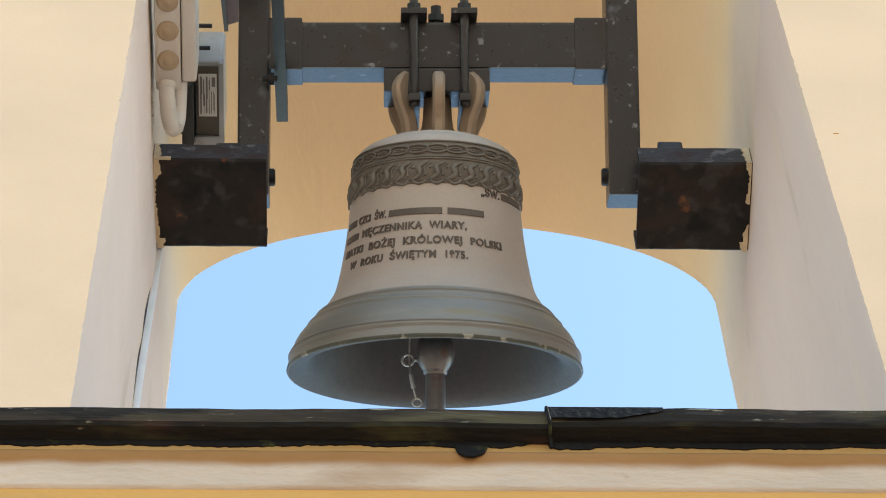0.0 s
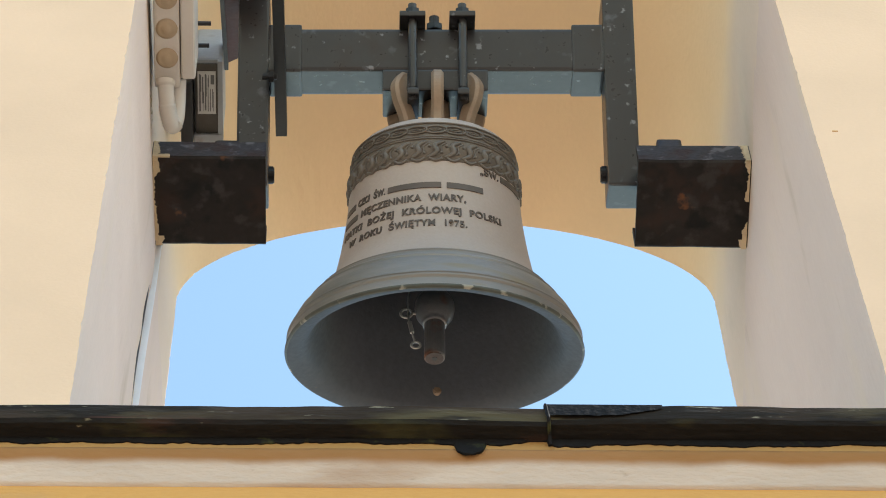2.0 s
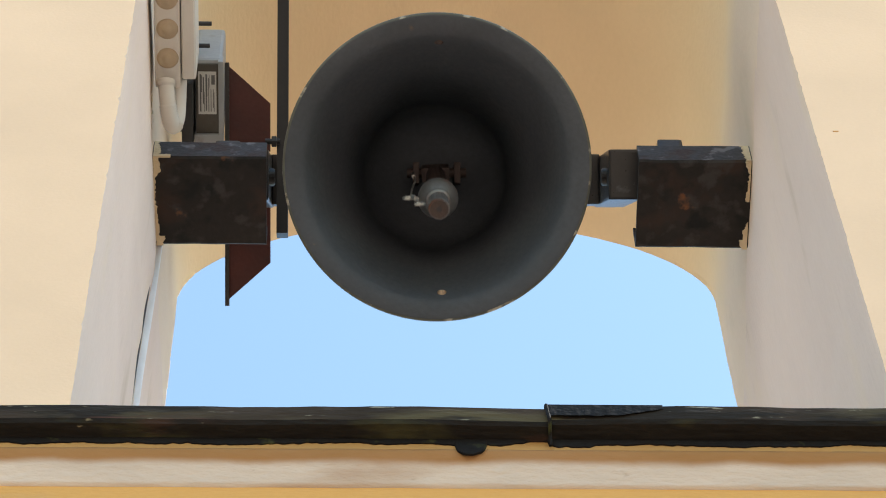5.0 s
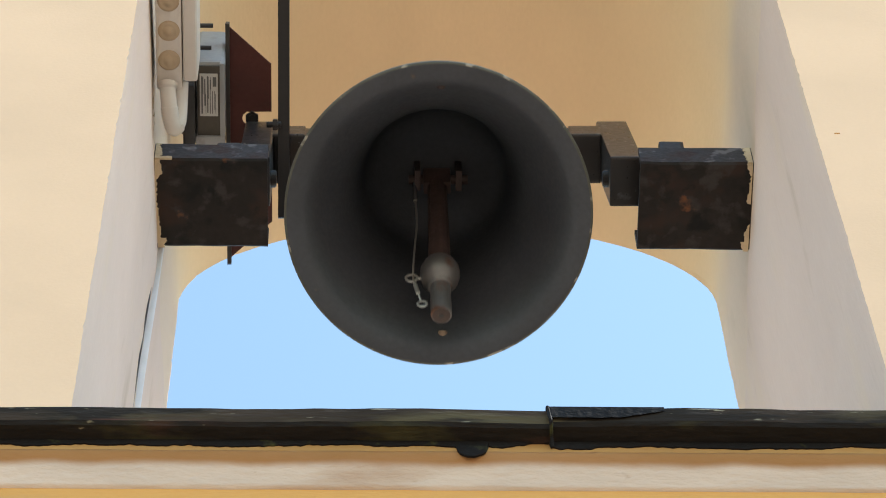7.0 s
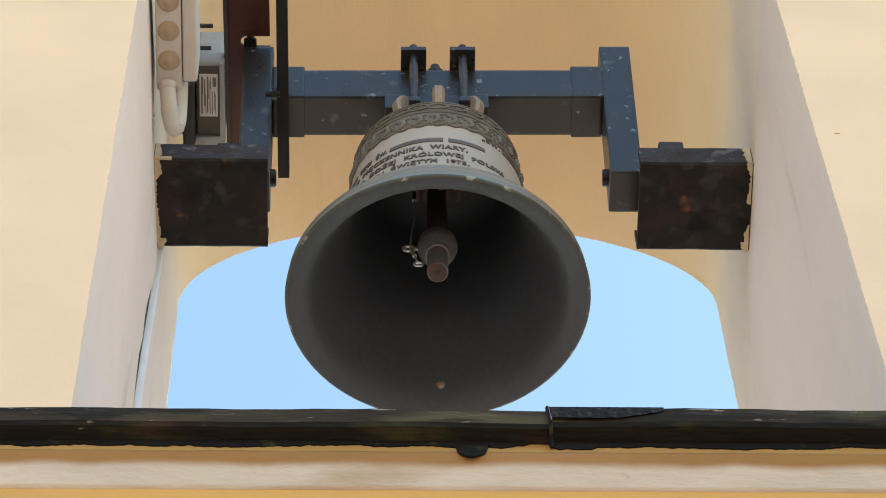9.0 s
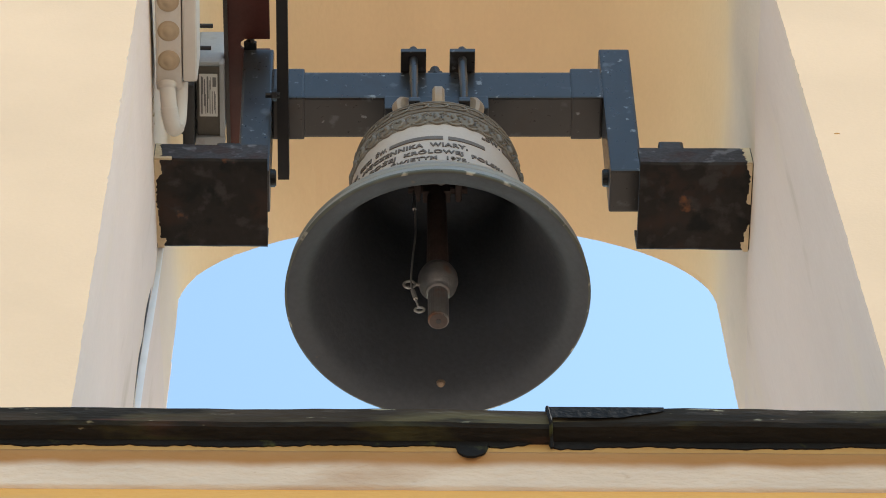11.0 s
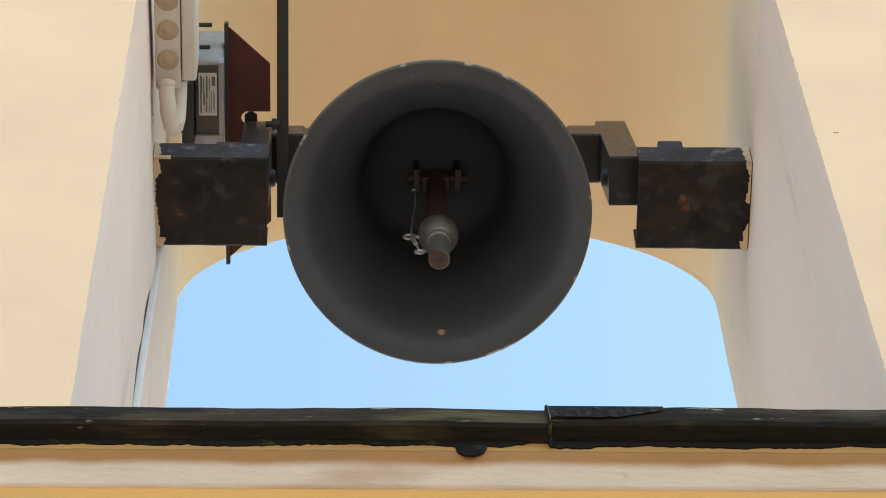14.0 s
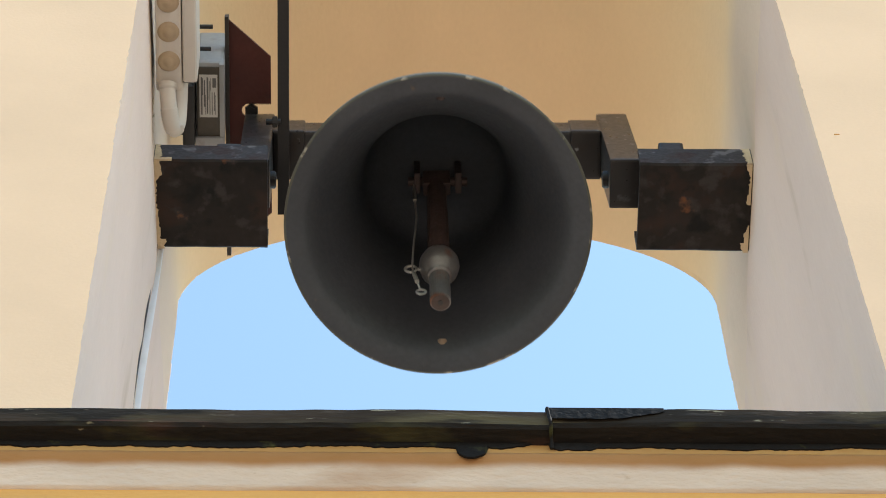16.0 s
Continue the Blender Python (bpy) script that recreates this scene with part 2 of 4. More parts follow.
def lathe(profile, n=96, bm=None, mats=None):
    """A solid of revolution about z from (radius, z) pairs; mats gives a slot for each span."""
    b = bmesh.new()
    rings = []
    for r, z in profile:
        if r < 1e-6:
            rings.append([b.verts.new((0, 0, z))])
        else:
            rings.append([b.verts.new((r * math.cos(k * 2 * math.pi / n), r * math.sin(k * 2 * math.pi / n), z)) for k in range(n)])
    for i in range(len(rings) - 1):
        r0, r1 = rings[i], rings[i + 1]
        for k in range(n):
            vs = [r0[k % len(r0)], r0[(k + 1) % len(r0)], r1[(k + 1) % len(r1)], r1[k % len(r1)]]
            vs = list(dict.fromkeys(vs))
            f = b.faces.new(vs)
            f.material_index = mats[i] if mats else 0
    return join(bm, b)


def hexnut(c, axis, r, h, bm=None):
    c, axis = Vector(c), Vector(axis).normalized()
    return rod(c, c + axis * h, r, n=6, bm=bm, bevel=r * 0.08)


def smoothline(pts, k=6):
    """Catmull-Rom through points."""
    out = []
    P = [Vector(q) for q in pts]
    for i in range(len(P) - 1):
        a, b, c, d = P[max(0, i - 1)], P[i], P[i + 1], P[min(len(P) - 1, i + 2)]
        for j in range(k):
            t = j / k
            out.append(0.5 * ((2 * b) + (c - a) * t + (2 * a - 5 * b + 4 * c - d) * t * t + (3 * b - a - 3 * c + d) * t ** 3))
    return out + [P[-1]]


# ---- the gabled wall with its arched opening ----
XL, XR, YF, YB = -0.533, 0.588, -0.508, 0.463     # jambs, front and back of the wall
SPRING, RISE, SILL = PZ + 0.407, 0.412, PZ - 2.345
MID, HALF = (XL + XR) / 2, (XR - XL) / 2


def build_wall():
    prof = []
    n = 260
    for i in range(n):
        prof.append((XL, SILL - 0.5 + (SPRING - SILL + 0.5) * i / n))
    m = 130
    for i in range(m + 1):
        a = math.pi * (1 - i / m)
        prof.append((MID + 0.004 * math.sin(a) + HALF * math.copysign(abs(math.cos(a)) ** 1.04, math.cos(a)), SPRING + RISE * math.sin(a)))
    for i in range(1, n + 1):
        prof.append((XR, SPRING - (SPRING - SILL + 0.5) * i / n))
    cnt, top, side = len(prof), PZ + 2.9, 3.0
    bm = bmesh.new()
    step, lift = -0.20, 0.95
    ys = [YF, YF + 0.010] + [YF + 0.03 + (step - YF - 0.03) * k / 7 for k in range(8)] + [step + (YB - 0.03 - step) * k / 18 for k in range(19)] + [YB - 0.010, YB]
    high = 10            # rows of the tall front recess, raised out of view to let sky light in
    last_y = len(ys) - 1
    grid = []
    for i, (x, z) in enumerate(prof):
        ring = []
        for j, y in enumerate(ys):
            rough = noise.noise(Vector((x * 9, y * 3, z * 9))) * 0.0012 + noise.noise(Vector((x * 4, y * 4, z * 4))) * 0.004 * (0 < j < last_y)
            dent = math.exp(-((x + 0.25) ** 2 + (y - 0.364) ** 2) / 0.0012) * (z > SPRING)
            rough += dent * 0.012 * noise.noise(Vector((x * 55, y * 55, 3)))
            nick = noise.noise(Vector((x * 3, j, z * 95)))
            chip = (0.0009 * nick + (0.004 * (nick - 0.35) if nick > 0.35 else 0)) if j in (0, last_y) else 0.0
            out = Vector((x - MID, 0, (z - SPRING) if z > SPRING else 0)).normalized()
            s = 1 if x > MID else -1
            splay = (0.0065 * (1 if s > 0 else 1.0)) * (y / 0.48) * min(1, abs(x - MID) / HALF)
            up = lift if (n <= i <= n + m and j < high) else 0.0
            q = Vector((x + splay * (1 if s > 0 else 1.5) + (0.004 if s < 0 else 0), y, z + up)) + out * (rough + chip)
            ring.append(bm.verts.new(q))
        grid.append(ring)
    for i in range(cnt - 1):
        lowest = min(prof[i][1], prof[i + 1][1])
        for j in range(len(ys) - 1):
            f = bm.faces.new((grid[i][j], grid[i + 1][j], grid[i + 1][j + 1], grid[i][j + 1]))
            f.material_index = 1 if lowest < PZ - 0.135 + 0.02 * noise.noise(Vector((j * 0.7, x, 0))) else 2
            f.smooth = 0 < j < last_y - 1 and j != high - 1
    for j, y in ((0, YF), (len(ys) - 1, YB)):
        outer = []
        for i, (x, z) in enumerate(prof):
            if i < n:
                q = (-side, y, z)
            elif i > n + m:
                q = (side, y, z)
            else:
                q = (-side + 2 * side * (i - n) / m, y, top)
            outer.append(bm.verts.new(q))
        for i in range(cnt - 1):
            f = bm.faces.new((grid[i][j], outer[i], outer[i + 1], grid[i + 1][j]))
            f.smooth = False
    ob = thing("wall_bell_gable", bm, [YELLOW, JAMB, REVEAL], "yellow-painted bell gable wall with whitish arched reveal", "wall", "structure")
    # unseen end walls, added to jut out and keep grazing sun off the jambs
    ends = bmesh.new()
    for s in (-1, 1):
        box(s * side - 0.1, s * side + 0.1, YF - 0.15, YB + 0.15, SILL - 0.5, top + 0.5, bm=ends)
    box(-side, side, YF, YB, top, top + 0.12, bm=ends)
    thing("wall_end_blockers", ends, YELLOW, "unseen added ends and top of the gable that block grazing sun", "wall", "structure")
    low = box(-side, side, -0.652, YB + 0.1, 0, PZ - 2.437)
    thing("wall_lower_storey", low, OCHRE, "ochre-painted lower storey wall under the cornice", "wall", "structure")


def build_cornice():
    """Fascia, white moulding and the tarred sheet-metal sill."""
    zt = PZ - 2.330
    x0, x1, n = -3.0, 3.0, 600
    body = box(x0, x1, -0.6805, YF + 0.02, zt - 0.0605, zt - 0.012, 0.0015)
    thing("cornice_fascia", body, DARKOCHRE, "dark ochre-painted cornice fascia", "cornice", "structure")
    prof = [(-0.655, -0.0585), (-0.6803, -0.0600), (-0.6795, -0.0640), (-0.6772, -0.0700), (-0.6735, -0.0760), (-0.6690, -0.0830), (-0.6645, -0.0910), (-0.6605, -0.0975), (-0.6580, -0.1030), (-0.6560, -0.1070), (-0.650, -0.1085)]
    bm = bmesh.new()
    last = None
    for i in range(n + 1):
        x = x0 + (x1 - x0) * i / n
        w = noise.noise(Vector((x * 14, 3, 1))) * 0.0012
        row = [bm.verts.new((x, y + w * 0.5, zt + z + w * (1 if k > 4 else 0.3))) for k, (y, z) in enumerate(prof)]
        if last:
            for k in range(len(prof) - 1):
                bm.faces.new((last[k], last[k + 1], row[k + 1], row[k])).smooth = True
        last = row
    thing("cornice_moulding", bm, MOULD, "white-painted rounded moulding with brown stains", "moulding", "structure", smooth=True)
    # the sheet metal: two lengths that lap at a seam
    sill = tagged(new("sill_flashing"), "black tarred sheet-metal sill with moss and a lapped seam", "flashing", "", "structure")
    for a, b_, dz, dyy, m in ((x0, 0.086, 0.0, 0.0, TAR), (0.081, x1, 0.0025, -0.0015, TAR)):
        bm = bmesh.new()
        last = None
        k = int((b_ - a) / 0.01)
        for i in range(k + 1):
            x = a + (b_ - a) * i / k
            w = noise.noise(Vector((x * 5, dz * 99, 0))) * 0.0025 + noise.noise(Vector((x * 22, 7, 0))) * 0.0008
            sag = noise.noise(Vector((x * 2.2, 5, 2))) * 0.002
            pr = [(YB, 0.006), (-0.690, 0.002), (-0.705, 0.0005), (-0.7085, -0.004), (-0.7085, -0.020), (-0.7075, -0.036), (-0.703, -0.0405), (-0.665, -0.0415), (-0.665, -0.036), (-0.700, -0.034), (-0.690, -0.004), (YB, 0.0)]
            row = [bm.verts.new((x, y + (dyy + w if y < -0.7 else 0), zt + dz + z + sag)) for y, z in pr]
            if last:
                for j in range(len(pr) - 1):
                    bm.faces.new((last[j], last[j + 1], row[j + 1], row[j])).material_index = 1 if 1 <= j <= 4 else 0
            last = row
        part("metal_sheet", bm, [m, LIP], sill)
    # ragged bitumen along the underside and down the fascia
    bm = bmesh.new()
    last = None
    for i in range(1400):
        x = -1.4 + 2.8 * i / 1399
        d = 0.009 + 0.014 * noise.noise(Vector((x * 4.5, 2, 4))) + 0.009 * noise.noise(Vector((x * 21, 1, 0))) + 0.003 * noise.noise(Vector((x * 110, 9, 0)))
        if -0.032 < x < 0.006:
            d += 0.026 * math.sin((x + 0.032) / 0.038 * math.pi) ** 0.4
        if 0.082 < x < 0.2:
            d += 0.012 * (0.2 - x) / 0.118
        d = max(0.001, d)
        row = [bm.verts.new((x, y, zt - 0.040 + z)) for y, z in ((-0.6800, 0.0), (-0.6845, -0.0010), (-0.6840, -0.6 * d), (-0.6825, -d), (-0.6795, -d))]
        if last:
            for j in range(4):
                bm.faces.new((last[j], last[j + 1], row[j + 1], row[j]))
        last = row
    part("bitumen_edge", bm, TARBLACK, sill, "ragged black bitumen edge")
    patch = bmesh.new()
    last = None
    for i in range(60):
        x = 0.079 + 0.145 * i / 59
        hgt = 0.012 + 0.018 * (1 - max(0, (i - 35) / 24)) + 0.003 * noise.noise(Vector((x * 60, 4, 4)))
        row = [patch.verts.new((x, y, zt + z)) for y, z in ((-0.690, 0.0045), (-0.7080, 0.0035), (-0.7122, -0.001), (-0.7125, -hgt))]
        if last:
            for j in range(3):
                patch.faces.new((last[j], last[j + 1], row[j + 1], row[j]))
        last = row
    part("bitumen_patch", patch, TARBLACK, sill, "black bitumen patch over the seam")
    seam = tube(smoothline([(0.081, -0.70, zt + 0.0045), (0.0805, -0.7095, zt + 0.002), (0.082, -0.7105, zt - 0.02), (0.083, -0.7095, zt - 0.039), (0.084, -0.692, zt - 0.044), (0.085, -0.684, zt - 0.056)]), 0.0024, 8)
    part("seam_fold", seam, TARBLACK, sill, "folded sheet seam")


build_wall()
build_cornice()
g = bmesh.new()
bmesh.ops.create_grid(g, x_segments=60, y_segments=60, size=900)
thing("ground", g, PAVING, "pale sunlit paving in front of the gable", "paving", "structure")


# ---- the two steel channels that carry the axle ----
def channel(xa, xb, wall_at_start):
    """A U section on its web: web underneath, flanges up."""
    z0 = PZ - 0.123
    prof = [(-0.09, 0.07), (-0.09, 0.004), (-0.086, 0.0), (0.086, 0.0), (0.09, 0.004), (0.09, 0.07), (0.081, 0.07), (0.079, 0.012), (-0.079, 0.012), (-0.081, 0.07)]
    bm = bmesh.new()
    n = 24
    rows = []
    for i in range(n + 1):
        x = xa + (xb - xa) * i / n
        rows.append([bm.verts.new((x, y + noise.noise(Vector((x * 20, y * 9, z * 9))) * 0.0012, z0 + z + noise.noise(Vector((x * 16, y * 7, 5))) * 0.0012)) for y, z in prof])
    for a, b in zip(rows, rows[1:]):
        for k in range(len(prof)):
            f = bm.faces.new((a[k], a[(k + 1) % len(prof)], b[(k + 1) % len(prof)], b[k]))
            f.material_index = 1 if k in (0, 8, 9, 4) else 0
    for r in (rows[0], rows[-1]):
        bm.faces.new(r)
    ob = thing("support_beam", bm, [RUST, FLANGE], "dark rusty steel channel beam set into the reveal", "beam", "", "beams carrying the bell")
    # crumbling mortar and paint where it enters the wall
    s = 1 if wall_at_start else -1
    face = XL + 0.002 if wall_at_start else XR - 0.002
    bm = bmesh.new()
    c = 0.0014
    for (u0, u1, on_web, reach) in ((-0.088, 0.092, True, 0.008), (0.0, 0.071, False, 0.021)):
        for iu in range(int((u1 - u0) / c)):
            for ix in range(int(0.05 / c)):
                u, d = u0 + (iu + 0.5) * c, (ix + 0.5) * c
                q = Vector((d * 60 + face * 30, u * 60, 3.0 if on_web else 8.0))
                lim = reach * (0.55 + 1.5 * noise.noise(q * 0.55) + 0.5 * noise.noise(q * 2.2))
                if not on_web:
                    lim = 0.011 + 0.006 * noise.noise(q) + 0.004 * noise.noise(q * 2.5)
                    if wall_at_start and u < 0.009:
                        lim = 0.036 + 0.014 * noise.noise(q * 0.7)
                elif u > 0.072:
                    lim += 0.010
                if d < lim:
                    x = face + s * d
                    h = 0.0018 + 0.0008 * noise.noise(q * 3)
                    if on_web:
                        co = [(x + a * c, u + b * c, z0 - e) for e in (h, -0.002) for a, b in ((-.5, -.5), (.5, -.5), (.5, .5), (-.5, .5))]
                    else:
                        co = [(x + a * c, -0.09 - e, z0 + u + b * c) for e in (h, -0.002) for a, b in ((-.5, -.5), (.5, -.5), (.5, .5), (-.5, .5))]
                    v = [bm.verts.new(k) for k in co]
                    bm.faces.new(v[:4])
                    for k in range(4):
                        bm.faces.new((v[k], v[(k + 1) % 4], v[4 + (k + 1) % 4], v[4 + k]))
    bmesh.ops.remove_doubles(bm, verts=bm.verts, dist=0.0006)
    part("mortar_edge", bm, MORTAR, ob, "crumbling cream mortar at the wall")
    return ob


left_beam = channel(XL - 0.06, -0.3205, True)
right_beam = channel(0.3756, XR + 0.06, False)


def pillow_block(xc, tall=0.058):
    z0 = PZ - 0.053
    ob = thing("bearing_block", box(xc - 0.024, xc + 0.024, -0.080, 0.080, z0, z0 + tall, 0.007), DARKSTEEL, "black cast bearing block on the steel channel", "bearing", "", "axle bearings")
    part("bearing_housing", rod((xc - 0.024, 0, PZ), (xc + 0.024, 0, PZ), tall - 0.008, n=28, bevel=0.006), DARKSTEEL, ob, smooth=False)
    return ob


pillow_block(0.442)
pillow_block(-0.395, 0.036)


# ---- the bell: everything that swings on the axle, in the axle's own space ----
HANG = pose(0, 0, 0.05, 0, 0.47, 0) @ pose(0, 0, -0.05)      # the bell hangs a touch askew under its yoke


def build_bell():
    bell = tagged(new("church_bell"), "weathered bronze church bell hung from a dark steel yoke, swinging", "bell")
    bell.matrix_basis = pose(0, 0, PZ)
    # body: outer skin, lip and inner skin
    prof = [(0.0, 0.0645), (0.09, 0.0643), (0.106, 0.0638), (0.1105, 0.0625), (0.1122, 0.0600), (0.1130, 0.0570), (0.1160, 0.0552), (0.123, 0.0545), (0.130, 0.0525),
            (0.138, 0.0480), (0.1456, 0.0415), (0.1510, 0.0345), (0.154, 0.0280)]
    rings = {0.271: 0.0004, 0.274: 0.0036, 0.278: 0.0044, 0.282: 0.0036, 0.285: 0.0006, 0.290: 0.0004, 0.293: 0.0030, 0.297: 0.0030, 0.299: 0.0003,
             0.346: 0.0003, 0.349: 0.0032, 0.353: 0.0042, 0.357: 0.0032, 0.361: 0.0004}
    stations = sorted(set([round(q, 4) for q in np.arange(-0.020, 0.370, 0.010)] + list(rings)))
    ctl = [(-0.029, 0.154), (-0.015, 0.1562), (0.0, 0.1572), (0.036, 0.1605), (0.0925, 0.1648), (0.147, 0.172), (0.2, 0.1816), (0.233, 0.1905), (0.256, 0.2037),
           (0.274, 0.2180), (0.294, 0.2362), (0.3205, 0.2585), (0.343, 0.2685), (0.364, 0.2740), (0.376, 0.2780)]
    curve = smoothline([(r, 0, q) for q, r in ctl], 10)
    rad = lambda q: float(np.interp(q, [c.z for c in curve], [c.x for c in curve]))
    for q in stations:
        prof.append((rad(q) + rings.get(q, 0.0), -q))
    prof += [(0.2776, -0.376), (0.2787, -0.380), (0.2770, -0.3830), (0.2742, -0.3838), (0.2715, -0.3838), (0.257, -0.3800), (0.2440, -0.3735)]
    edge_at = len(prof)
    prof += [(0.236, -0.364), (0.2265, -0.345), (0.214, -0.315), (0.201, -0.283), (0.184, -0.249), (0.167, -0.204), (0.152, -0.126), (0.143, -0.048), (0.139, 0.0), (0.134, 0.020), (0.115, 0.042), (0.07, 0.052), (0.0, 0.054)]
    mats = []
    for i in range(len(prof) - 1):
        zz = -prof[i][1]
        mats.append(3 if edge_at - 7 <= i < edge_at - 4 else 2 if i >= edge_at - 4 else (1 if zz > 0.268 else 0))
    bm = lathe(prof, 128, mats=mats)
    body = part("bell_body", bm, [BRONZE, LIPBRONZE, INNER, EDGE], bell, "tan bronze bell with a greyed sound bow and dark inside", smooth=True, at=HANG @ pose(0, -0.0025, 0))

    # relief bands round the shoulder
    def around(ang, q, proud):
        r = rad(q) + proud
        return Vector((r * math.sin(ang), -r * math.cos(ang), -q))
    bm = lathe([(rad(q) + d, -q) for q, d in ((-0.0285, -0.001), (-0.0275, 0.0012), (0.0575, 0.0012), (0.0585, -0.001))], 128)
    part("relief_ground", bm, PATINA, body, "dark patinated relief band", smooth=True)
    for q in (-0.027, 0.004, 0.008):
        part("bead_line", tube([around(k * 2 * math.pi / 96, q, 0.0015) for k in range(96)], 0.0019, 6, closed=True), PATINA, body, smooth=True)
    N = 27
    links = bmesh.new()
    for k in range(N):
        a0 = k * 2 * math.pi / N
        loop = [around(a0 + 0.132 * math.cos(u), -0.0115 + 0.0080 * math.sin(u), 0.0018 + 0.0010 * math.cos(u)) for u in [j * 2 * math.pi / 18 for j in range(18)]]
        tube(loop, 0.0021, 5, bm=links, closed=True)
        tube([around(a0 + 0.068 * math.cos(u), -0.0115 + 0.0022 * math.sin(u), 0.0012) for u in [j * 2 * math.pi / 12 for j in range(12)]], 0.0015, 5, bm=links, closed=True)
    part("chain_relief", links, PATINA, body, "raised chain ornament", smooth=True)
    braid = bmesh.new()
    N = 31
    for k in range(N):
        a0 = k * 2 * math.pi / N
        st = [j / 14 for j in range(15)]
        s = [around(a0 + 0.20 * (0.5 - t) - 0.050 * math.sin(2 * math.pi * t), 0.0145 + 0.037 * t, 0.0002 + 0.0016 * math.sin(math.pi * t)) for t in st]
        tube(s, 0.004, 6, bm=braid, radii=[0.0030 + 0.0030 * math.sin(math.pi * t) for t in st])
        s = [around(a0 + 0.062 + 0.14 * (0.5 - t) - 0.03 * math.sin(2 * math.pi * t), 0.0175 + 0.031 * t, 0.0006 + 0.0012 * math.sin(math.pi * t)) for t in st]
        tube(s, 0.0015, 5, bm=braid)
        for u in (0.026, 0.041):
            bmesh.ops.create_uvsphere(braid, u_segments=8, v_segments=6, radius=0.0032, matrix=Matrix.Translation(around(a0 + 0.100 - (u - 0.033) * 4, u, 0.0012)))
        arc = [around(a0 + 0.150 * (t - 0.5), 0.0525 + 0.006 * math.sin(math.pi * t), 0.0015) for t in [j / 8 for j in range(9)]]
        tube(arc, 0.0028, 5, bm=braid)
    part("braid_relief", braid, PATINA, body, "raised braided ornament", smooth=True)

    # inscription
    def wrap_text(text, size, q, start_ang, end_ang):
        cu = bpy.data.curves.new("line", "FONT")
        cu.body, cu.size, cu.extrude, cu.offset, cu.space_character = text, size, 0.0012, 0.0006, 1.12
        tmp = new("line_tmp", cu)
        dg = bpy.context.evaluated_depsgraph_get()
        me = bpy.data.meshes.new_from_object(tmp.evaluated_get(dg))
        xs = [v.co.x for v in me.vertices]
        w = max(xs)
        bm = bmesh.new()
        bm.from_mesh(me)
        for v in bm.verts:
            x, y, z = v.co
            d = q - y
            ang = start_ang + (end_ang - start_ang) * x / w
            v.co = around(ang, d, 0.0008 + z)
        bpy.data.objects.remove(tmp)
        bpy.data.curves.remove(cu)
        bpy.data.meshes.remove(me)
        return bm

    def bar(q, a0, a1, h):
        bm = bmesh.new()
        prev = None
        k = max(2, int((a1 - a0) / 0.04))
        for i in range(k + 1):
            a = a0 + (a1 - a0) * i / k
            row = [bm.verts.new(around(a, q - dz, d)) for dz, d in ((0, -0.001), (0, 0.0018), (h, 0.0018), (h, -0.001))]
            if prev:
                for j in range(4):
                    bm.faces.new((prev[j], prev[(j + 1) % 4], row[(j + 1) % 4], row[j]))
            else:
                bm.faces.new(row)
            prev = row
        bm.faces.new(prev[::-1])
        return bm

    S = 0.0205
    for text, q, start, end in (("CZCI  ŚW.", 0.119, -1.02, -0.59), ("MĘCZENNIKA  WIARY,", 0.148, -0.93, 0.33), ("MATKI  BOŻEJ  KRÓLOWEJ  POLSKI", 0.178, -1.24, 0.75),
                                ("W  ROKU  ŚWIĘTYM  1975.", 0.207, -1.06, 0.32), ("„ŚW.", 0.075, 0.53, 0.80)):
        part("inscription_line", wrap_text(text, S, q, start, end), LETTER, body, "raised dark lettering")
    for q, a0, a1 in ((0.119, -0.555, 0.060), (0.119, 0.120, 0.550), (0.119, -1.30, -1.08), (0.148, -1.30, -1.0), (0.075, 0.84, 1.30)):
        part("inscription_bar", bar(q, a0, a1, 0.0125), LETTER, body, "raised dark lettering worn to a bar")

    # crown: central post and six loops
    part("crown_post", lathe([(0.0, 0.165), (0.026, 0.165), (0.028, 0.12), (0.031, 0.10), (0.040, 0.086), (0.046, 0.068), (0.0, 0.068)], 24), CANON, bell, smooth=True, at=HANG @ pose(0.004, 0, 0))
    for k in range(6):
        a = math.radians((0, 53, 120, 180, 240, 307)[k])
        low = Vector((0, 0, 0 if k % 3 else -0.012))
        d = Vector((math.sin(a), -math.cos(a), 0))
        line = smoothline([d * 0.066 + Vector((0, 0, 0.064)), d * 0.072 + Vector((0, 0, 0.105)), d * 0.088 + Vector((0, 0, 0.142)), d * 0.090 + Vector((0, 0, 0.170)), d * 0.070 + Vector((0, 0, 0.190)), d * 0.028 + Vector((0, 0, 0.186))], 5)
        bm = bmesh.new()
        side = Vector((-d.y, d.x, 0))
        prev = None
        line = [q + low * min(1, i / 12) for i, q in enumerate(line)]
        for i, q in enumerate(line):
            t = (line[min(i + 1, len(line) - 1)] - line[max(i - 1, 0)]).normalized()
            nrm = side.cross(t)
            wv, hv = 0.0118, 0.0150
            row = [bm.verts.new(q + side * (wv * cx) + nrm * (hv * cz)) for cx, cz in ((-1, -0.6), (-0.6, -1), (0.6, -1), (1, -0.6), (1, 0.6), (0.6, 1), (-0.6, 1), (-1, 0.6))]
            if prev:
                for j in range(8):
                    bm.faces.new((prev[j], prev[(j + 1) % 8], row[(j + 1) % 8], row[j]))
            else:
                bm.faces.new(row)
            prev = row
        bm.faces.new(prev[::-1])
